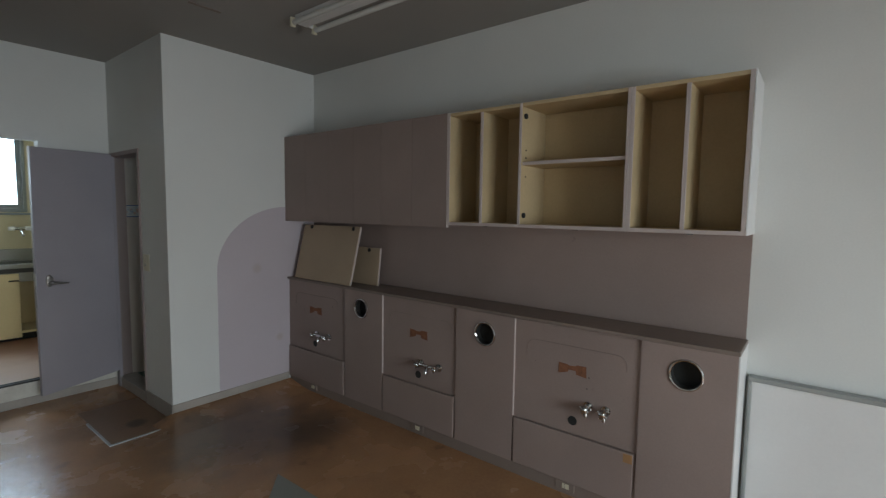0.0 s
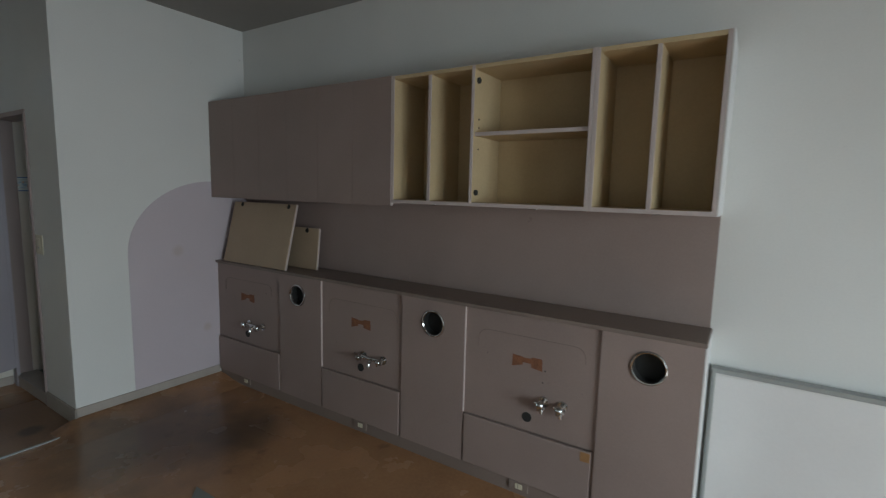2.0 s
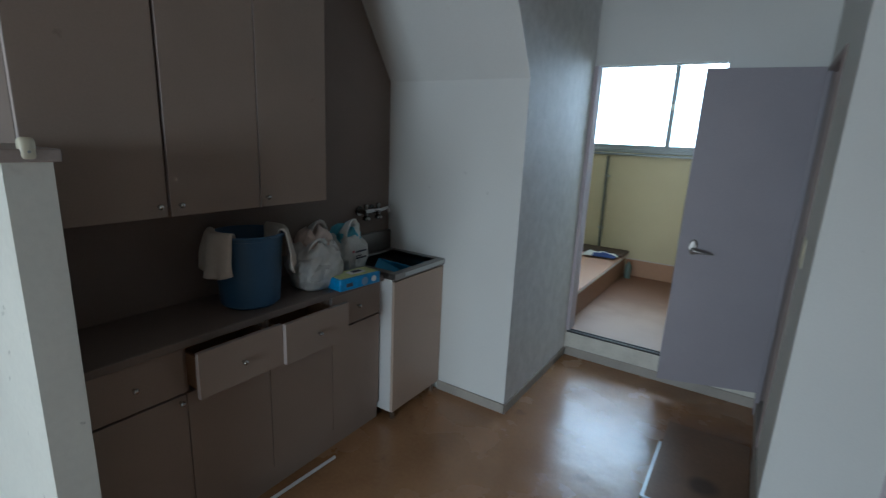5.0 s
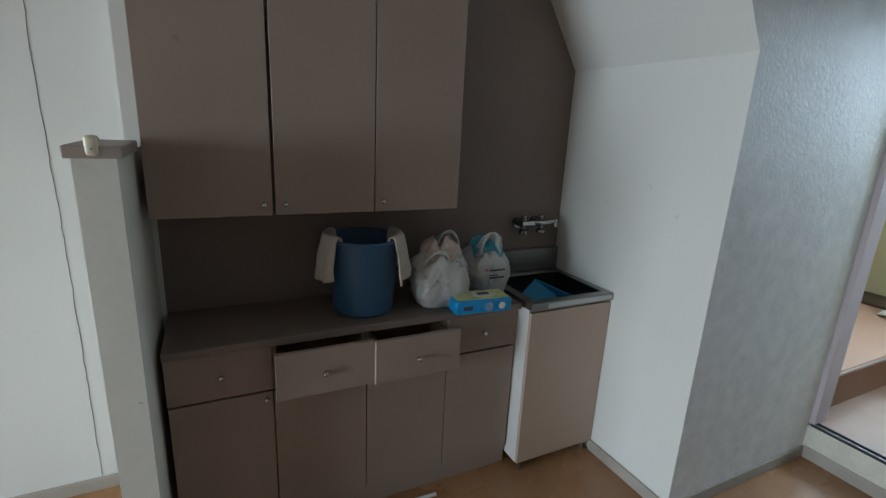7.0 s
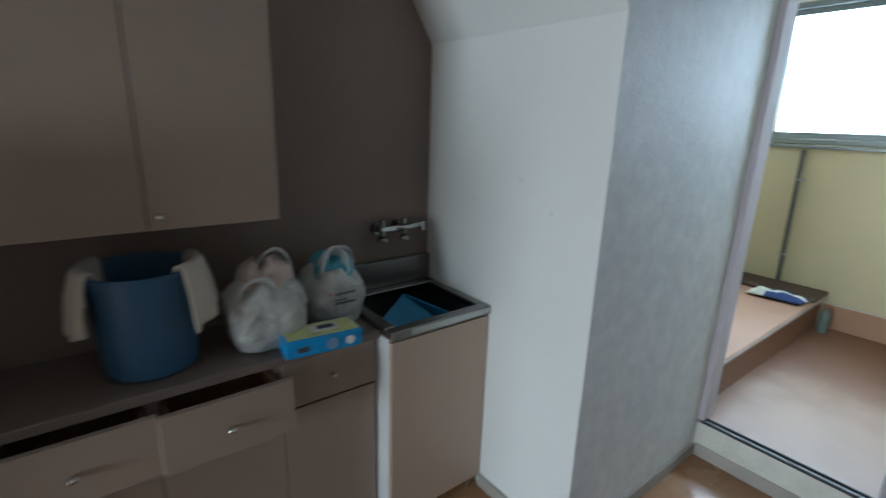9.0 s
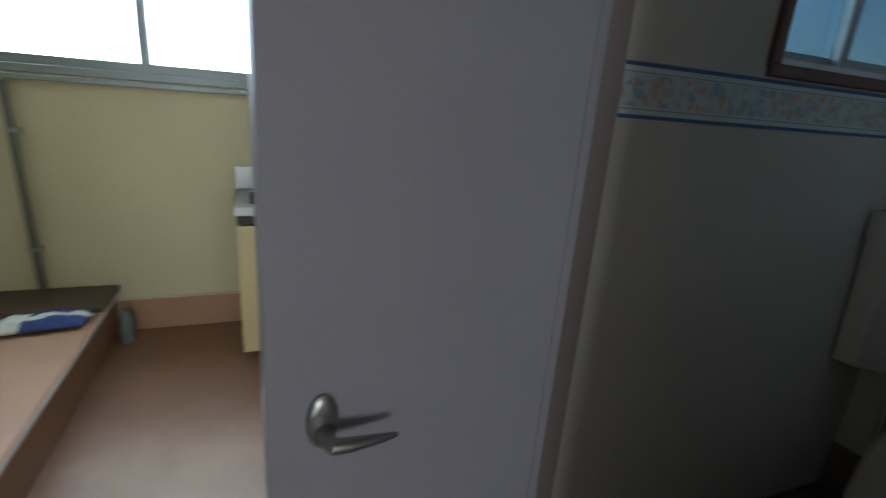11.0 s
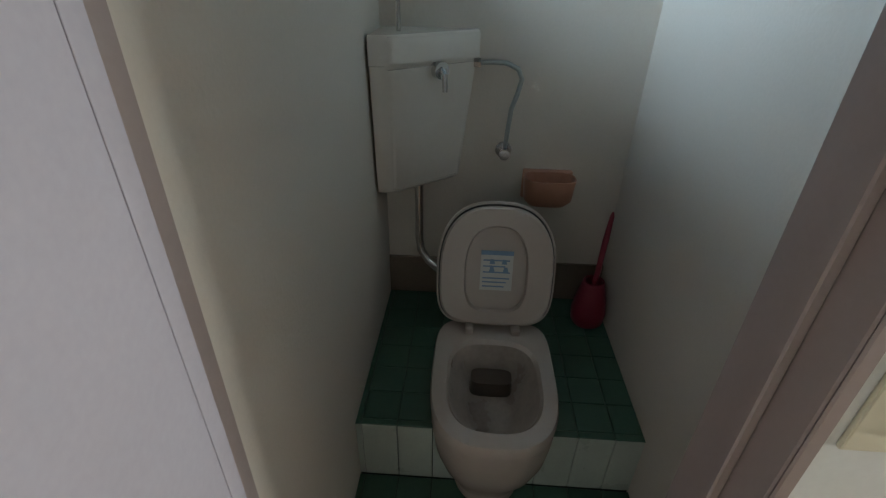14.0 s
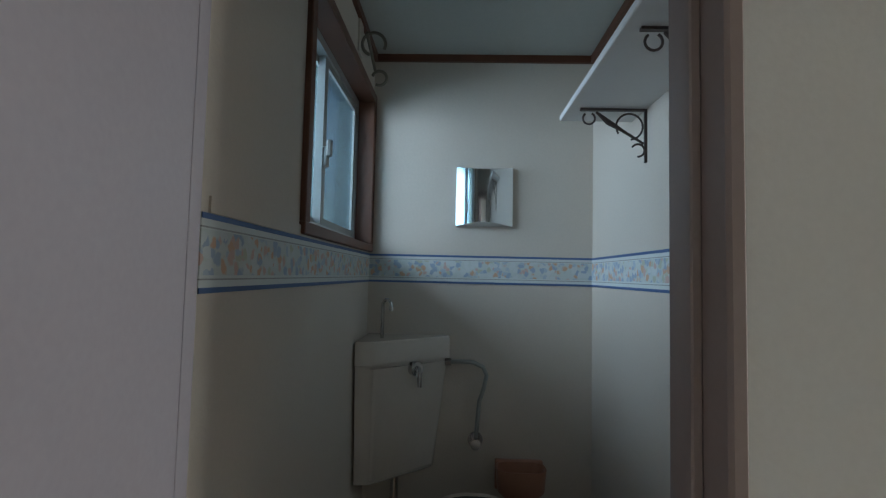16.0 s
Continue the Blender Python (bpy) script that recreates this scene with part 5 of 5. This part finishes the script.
# lamp bracket over the window
t = thing("curtain_bracket", (2.2, 4.30, 2.08), "tarnished curled metal curtain bracket over the window", "bracket")
part("plate", box(2.08, 2.13, 4.308, 4.315, 2.07, 2.17, bev=0.002), TWALL, t)
part("scroll", tube(bmesh.new(), arc((2.10, 4.27, 2.10), (0, 1, 0), (0, 0, 1), 0.035, -1.2, 3.6, 16), 0.005, 6), AGED, t, smooth=True)
part("hook", tube(bmesh.new(), arc((2.24, 4.275, 2.055), (0, 1, 0), (0, 0, 1), 0.024, 0.3, 5.2, 14), 0.005, 6), AGED, t, smooth=True)
part("rod", bar((2.09, 4.29, 2.13), (2.25, 4.29, 2.078), r=0.005), AGED, t, smooth=True)

# curved polished metal holder on the back wall
bm = bmesh.new()
prof = []
for k in range(21):
    u = k / 20
    prof.append((3.818 + 0.196 * u, 0.014 + 0.032 * math.sin(math.pi * u) ** 1.0))
rows = []
for z in (1.584, 1.79):
    rows.append([(XB - d, y, z - 0.012 * math.sin(math.pi * (y - 3.818) / 0.196) * (1 if z > 1.7 else -1)) for y, d in prof] + [(XB - 0.001, 4.014, z), (XB - 0.001, 3.818, z)])
t = thing("paper_holder", (XB, 3.916, 1.584), "curved polished metal paper holder on the wall", "paper holder")
part("curved_plate", loft(rows), MIRROR, t, smooth=True)

# shelf with two scroll brackets on the side wall
t = thing("wall_shelf", (1.9, 3.6, 1.84), "white wall shelf on two curled iron brackets", "shelf")
part("board", box(1.36, 2.005, YA, 3.735, 1.840, 1.856, bev=0.002), WHITE, t)
for x in (1.905, 1.515):
    b = part("bracket", boxes((x - 0.004, x + 0.004, YA, YA + 0.006, 1.704, 1.840), (x - 0.005, x + 0.005, YA + 0.006, 3.705, 1.8345, 1.840)), IRON, t, "curled dark iron bracket")
    sc = bmesh.new()
    tube(sc, [(x, YA + 0.008, 1.752), (x, 3.60, 1.785), (x, 3.635, 1.806), (x, 3.665, 1.832)], [0.003, 0.004, 0.007, 0.003], 6)
    tube(sc, arc((x, YA + 0.043, 1.795), (0, 1, 0), (0, 0, 1), 0.033, -0.6, 4.6, 18), 0.0026, 6)
    tube(sc, arc((x, YA + 0.022, 1.735), (0, 1, 0), (0, 0, 1), 0.016, 0.5, 4.8, 12), 0.0026, 6)
    tube(sc, arc((x, 3.683, 1.815), (0, 1, 0), (0, 0, 1), 0.015, -4.2, 0.9, 12), 0.0026, 6)
    part("scroll", sc, IRON, b, smooth=True)

# light switch plate beside the door
t = thing("switch_plate", (1.185, 3.67, 1.07), "ivory switch plate on the wall by the door", "switch")
part("plate", bx(bmesh.new(), 1.179, 1.185, 3.612, 3.720, 1.008, 1.128, bev=0.0025, seg=2), IVORY, t)
part("rocker", bx(bmesh.new(), 1.176, 1.1795, 3.644, 3.688, 1.030, 1.106, bev=0.0015), IVORY, t)
part("lamp_slot", box(1.1750, 1.1765, 3.662, 3.676, 1.044, 1.056, bev=0), ALU_G, t)

# corner cistern
t = thing("toilet_cistern", (2.28, 4.2, 0.765), "ivory corner cistern with a tap on its lid", "cistern")
FP = [(2.371, 4.307), (2.371, 4.030), (2.345, 4.030), (2.165, 4.240), (2.152, 4.262), (2.150, 4.307)]


def poly(s, z, grow=0.0):
    out = []
    for x, y in FP:
        px = 2.371 - (2.371 - x) * s - (grow if x < 2.36 else 0)
        py = 4.307 - (4.307 - y) * s - (grow if y < 4.30 else 0)
        out.append((px, py, z))
    return out


b = loft([poly(0.80, 0.765), poly(0.84, 0.772), poly(0.985, 1.132)])
bmesh.ops.bevel(b, geom=[e for e in b.edges if all(v.co.x < 2.36 and v.co.y < 4.30 for v in e.verts)], offset=0.009, segments=2, affect="EDGES")
part("tank", b, CER_W, t, smooth=True)
b = loft([poly(1.0, 1.134, 0.004), poly(1.0, 1.196, 0.004), poly(0.99, 1.206, 0.002)])
bmesh.ops.bevel(b, geom=[e for e in b.edges if all(v.co.x < 2.36 and v.co.y < 4.30 for v in e.verts)], offset=0.006, segments=2, affect="EDGES")
part("cistern_lid", b, CER_W, t, smooth=True)
lv = part("lever_rose", bar((2.262, 4.142, 1.112), (2.240, 4.125, 1.112), r=0.023, seg=18), CHROME, t, "chrome flush lever", smooth=True)
part("flush_lever", bar((2.240, 4.125, 1.112), (2.226, 4.118, 1.106), (2.226, 4.116, 1.060), r=[0.011, 0.008, 0.007]), CHROME, lv, smooth=True)
part("refill_spout", tube(bmesh.new(), [(2.25, 4.243, 1.205), (2.25, 4.243, 1.31)] + arc((2.238, 4.228, 1.31), (0.6, 0.78, 0), (0, 0, 1), 0.020, 0, math.pi, 8) + [(2.226, 4.212, 1.296)], 0.006, 8), CHROME, t, smooth=True)
part("flush_pipe", tube(bmesh.new(), [(2.300, 4.197, 0.775), (2.300, 4.197, 0.56), (2.297, 4.190, 0.51), (2.285, 4.165, 0.475), (2.26, 4.12, 0.45), (2.18, 4.03, 0.435)], 0.014, 12), CHROME, t, smooth=True)
t = thing("supply_valve", (2.36, 3.935, 0.85), "chrome stop valve with a grey supply hose", "valve")
part("hose", tube(bmesh.new(), [(2.352, 4.030, 1.118), (2.345, 3.985, 1.122), (2.345, 3.945, 1.120), (2.345, 3.912, 1.105), (2.345, 3.899, 1.078), (2.345, 3.908, 1.035), (2.345, 3.922, 0.990), (2.345, 3.928, 0.92), (2.345, 3.932, 0.862)], 0.0072, 10), ALU_G, t, smooth=True)
part("nut", bar((2.352, 4.040, 1.118), (2.350, 4.020, 1.118), r=0.014, seg=6), CHROME, t)
part("stop_valve", tube(tube(bmesh.new(), [(2.371, 3.933, 0.857), (2.364, 3.933, 0.857)], 0.026, 16), [(2.364, 3.933, 0.857), (2.325, 3.933, 0.857)], 0.015, 12), CHROME, t, smooth=True)
part("valve_head", bar((2.325, 3.933, 0.857), (2.312, 3.933, 0.857), r=0.017, seg=12), CHROME, t, smooth=True)

# toilet bowl with its seat and lid up
CX, CY = 1.815, 3.948
t = thing("toilet", (CX, CY, TF), "beige toilet on a tiled step, seat and lid raised", "toilet")


def egg(xb, xf, z, w, n=56, pb=5.0, pf=2.8):
    """Bowl outline: squarish at the back, round at the front."""
    xm = xf + (xb - xf) * 0.52
    out = []
    for k in range(n):
        th = 2 * math.pi * k / n
        c, s = math.cos(th), math.sin(th)
        p = pb if c > 0 else pf
        a = (xb - xm) if c > 0 else (xm - xf)
        out.append((xm + a * math.copysign(abs(c) ** (2 / p), c), CY + w * math.copysign(abs(s) ** (2 / p), s), z))
    return out


outer = [(0.420, 2.045, 1.592, 0.163), (0.408, 2.048, 1.586, 0.167), (0.385, 2.046, 1.588, 0.165), (0.34, 2.04, 1.590, 0.163), (0.28, 2.03, 1.598, 0.156), (0.22, 2.02, 1.618, 0.140), (0.16, 2.01, 1.650, 0.116), (0.11, 2.01, 1.672, 0.102), (0.085, 2.01, 1.680, 0.098), (0.0705, 2.01, 1.676, 0.100)]
part("bowl", loft([egg(xb, xf, z, w) for z, xb, xf, w in outer], cap0=False), CERAMIC, t, smooth=True)
rim = [egg(2.045, 1.592, 0.420, 0.163), egg(2.036, 1.604, 0.424, 0.154), egg(1.955, 1.632, 0.423, 0.126, pb=3.2), egg(1.945, 1.640, 0.412, 0.118, pb=3.2)]
part("rim", loft(rim, cap0=False, cap1=False), CERAMIC, t, smooth=True)
ins = [egg(1.945, 1.640, 0.412, 0.118, pb=3.2), egg(1.935, 1.665, 0.365, 0.100, pb=3.2), egg(1.925, 1.70, 0.325, 0.070, pb=4), egg(1.915, 1.715, 0.306, 0.058, pb=4), egg(1.895, 1.75, 0.299, 0.045, pb=4)]
part("bowl_inside", loft(ins, cap0=False), BOWLIN, t, smooth=True)
part("outlet", loft([oval(1.880, CY, 0.352, 0.030, 0.058, 4, 24), oval(1.885, CY, 0.303, 0.036, 0.062, 4, 24)]), OUTLET, t, "brown water outlet")

HINGE = Vector((2.008, CY, 0.432))
LEAN = math.atan2(2.105 - 2.008, 0.787 - 0.432)
UPV = Vector((math.sin(LEAN), 0, math.cos(LEAN)))
NRM = Vector((-math.cos(LEAN), 0, math.sin(LEAN)))


def lid_point(u, v, d):
    return HINGE + Vector((0, -u, 0)) + UPV * v + NRM * d


def outline(a, b, cv, p, n=56, pb=None):
    """Closed outline, round above and squarer below where pb is given."""
    out = []
    for k in range(n):
        th = 2 * math.pi * k / n
        c, s = math.cos(th), math.sin(th)
        q = p if s > 0 or not pb else pb
        taper = 1 - 0.10 * (s if s > 0 else 0)
        out.append((a * taper * math.copysign(abs(c) ** (2 / q), c), cv + b * math.copysign(abs(s) ** (2 / q), s)))
    return out


lo = outline(0.172, 0.187, 0.188, 2.7, pb=4.5)
lid = part("lid", loft([[lid_point(u * q, 0.188 + (v - 0.188) * q, d) for u, v in lo] for q, d in ((0.96, -0.022), (1.0, -0.016), (1.0, -0.002), (0.99, 0.0))]), SEATM, t, smooth=True)
si = outline(0.088, 0.126, 0.180, 2.7, pb=3.6)
so = [(u * 0.94, 0.188 + (v - 0.188) * 0.94) for u, v in lo]
ring = [[lid_point(u, v, 0.004) for u, v in si], [lid_point(u, v, 0.004) for u, v in so], [lid_point(u, v, 0.016) for u, v in so], [lid_point(u * 0.97, 0.188 + (v - 0.188) * 0.97, 0.021) for u, v in so], [lid_point(u * 1.04, 0.178 + (v - 0.178) * 1.03, 0.019) for u, v in si], [lid_point(u, v, 0.012) for u, v in si], [lid_point(u, v, 0.004) for u, v in si]]
part("seat", loft(ring, cap0=False, cap1=False), SEATM, t, smooth=True)
# added dark ring that draws the shaded gap round the seat
gap = [[lid_point(u * q, 0.188 + (v - 0.188) * q, d) for u, v in lo] for q, d in ((0.93, 0.0006), (0.93, 0.0022), (0.968, 0.0022), (0.968, 0.0006))]
part("gap_shade", loft(gap, cap0=False, cap1=False), RUBBER, t, "dark ring standing for the shade between seat and lid")
for s in (-1, 1):
    part("hinge", box(1.975, 2.012, CY + s * 0.068 - 0.012, CY + s * 0.068 + 0.012, 0.420, 0.445, bev=0.004), SEATM, t)
part("label", prism([(-0.045, 0.115), (0.048, 0.115), (0.048, 0.235), (-0.045, 0.235)], lid_point, 0.0044, 0.0056), PAPER, lid, "white instruction label")
part("label_print", prism([(-0.045, 0.222), (0.048, 0.222), (0.048, 0.235), (-0.045, 0.235)], lid_point, 0.0058, 0.0064), BLUETXT, lid, "blue heading bar")
pr = bmesh.new()
for v in (0.125, 0.138, 0.150, 0.168, 0.186, 0.204):
    w = random.uniform(0.05, 0.08)
    prism([(-0.038, v), (-0.038 + w, v), (-0.038 + w, v + 0.004), (-0.038, v + 0.004)], lid_point, 0.0058, 0.0063, pr)
for u, v in ((-0.02, 0.195), (0.015, 0.195), (-0.02, 0.172), (0.02, 0.172)):
    prism([(u, v), (u + 0.016, v), (u + 0.012, v + 0.014), (u + 0.003, v + 0.014)], lid_point, 0.0058, 0.0064, pr)
part("label_print", pr, BLUETXT, lid, "illegible blue lines")

# orange holder on the back wall
t = thing("soap_tray", (2.33, 3.785, 0.70), "orange plastic tray fixed to the toilet wall", "tray")
bm = loft([oval(2.318, 3.785, 0.700, 0.035, 0.060, 3, 28), oval(2.312, 3.785, 0.72, 0.046, 0.076, 3, 28), oval(2.310, 3.785, 0.792, 0.050, 0.082, 3, 28), oval(2.310, 3.785, 0.792, 0.046, 0.078, 3, 28), oval(2.312, 3.785, 0.735, 0.042, 0.070, 3, 28)])
part("tray", bm, ORANGE, t, smooth=True)
part("back_plate", box(2.352, 2.371, 3.705, 3.865, 0.70, 0.797, bev=0.004), ORANGE, t)

# toilet brush in its red holder
t = thing("toilet_brush", (2.24, 3.605, TS), "red toilet brush standing in a red holder", "toilet brush")
part("holder", loft([oval(2.24, 3.600, TS + z, a, b, 2.2, 24) for z, a, b in ((0, 0.048, 0.048), (0.01, 0.055, 0.055), (0.05, 0.058, 0.058), (0.10, 0.050, 0.050), (0.14, 0.040, 0.042), (0.17, 0.034, 0.034), (0.17, 0.028, 0.028), (0.05, 0.045, 0.045))]), RED, t, smooth=True)
part("handle", tube(bmesh.new(), [(2.24, 3.600, TS + 0.06), (2.24, 3.596, TS + 0.20), (2.242, 3.592, TS + 0.33), (2.245, 3.588, TS + 0.41), (2.246, 3.587, TS + 0.425)], [0.009, 0.009, 0.010, 0.007, 0.003], 10), RED, t, smooth=True)

# tiles of the toilet floor and step
flo, stp = bpy.data.objects["floor_toilet"], bpy.data.objects["step_toilet"]


def tiles(parent, nu, nv, u0, v0, du, dv, to3, material, g=0.0011, lim=None):
    for i in range(nu):
        for j in range(nv):
            a, b, c, d = u0 + i * du + g, u0 + (i + 1) * du - g, v0 + j * dv + g, v0 + (j + 1) * dv - g
            if lim:
                a, b, c, d = max(a, lim[0]), min(b, lim[1]), max(c, lim[2]), min(d, lim[3])
            if b - a < 0.006 or d - c < 0.006:
                continue
            lift = random.uniform(-0.0004, 0.0004)
            bm = bmesh.new()
            lo_, hi_ = [(a, c), (b, c), (b, d), (a, d)], [(a + 0.002, c + 0.002), (b - 0.002, c + 0.002), (b - 0.002, d - 0.002), (a + 0.002, d - 0.002)]
            v1 = [bm.verts.new(to3(u, v, -0.006)) for u, v in lo_]
            v2 = [bm.verts.new(to3(u, v, -0.0015)) for u, v in lo_]
            v3 = [bm.verts.new(to3(u, v, lift)) for u, v in hi_]
            for p, q in ((v1, v2), (v2, v3)):
                for k in range(4):
                    bm.faces.new((p[k], p[(k + 1) % 4], q[(k + 1) % 4], q[k]))
            bm.faces.new(v3)
            ob = finish("tile", bm, material)
            ob.parent = parent


P = 0.0975
tiles(stp, 8, 10, SXS + 0.022 - P, YA - 0.02, P, P, lambda u, v, d: (u, v, TS + d), GREEN, lim=(SXS + 0.001, XB - 0.01, YA, YC))
tiles(stp, 10, 1, YA - 0.02, TF, P, 0.217, lambda u, v, d: (SXS - d - 0.0, u, v), PALE, lim=(YA, YC, TF, TS - 0.002))
tiles(flo, 5, 10, SXS - 5 * P, YA - 0.02, P, P, lambda u, v, d: (u, v, TF + d), GREEN, lim=(1.296, SXS - 0.002, YA, YC))
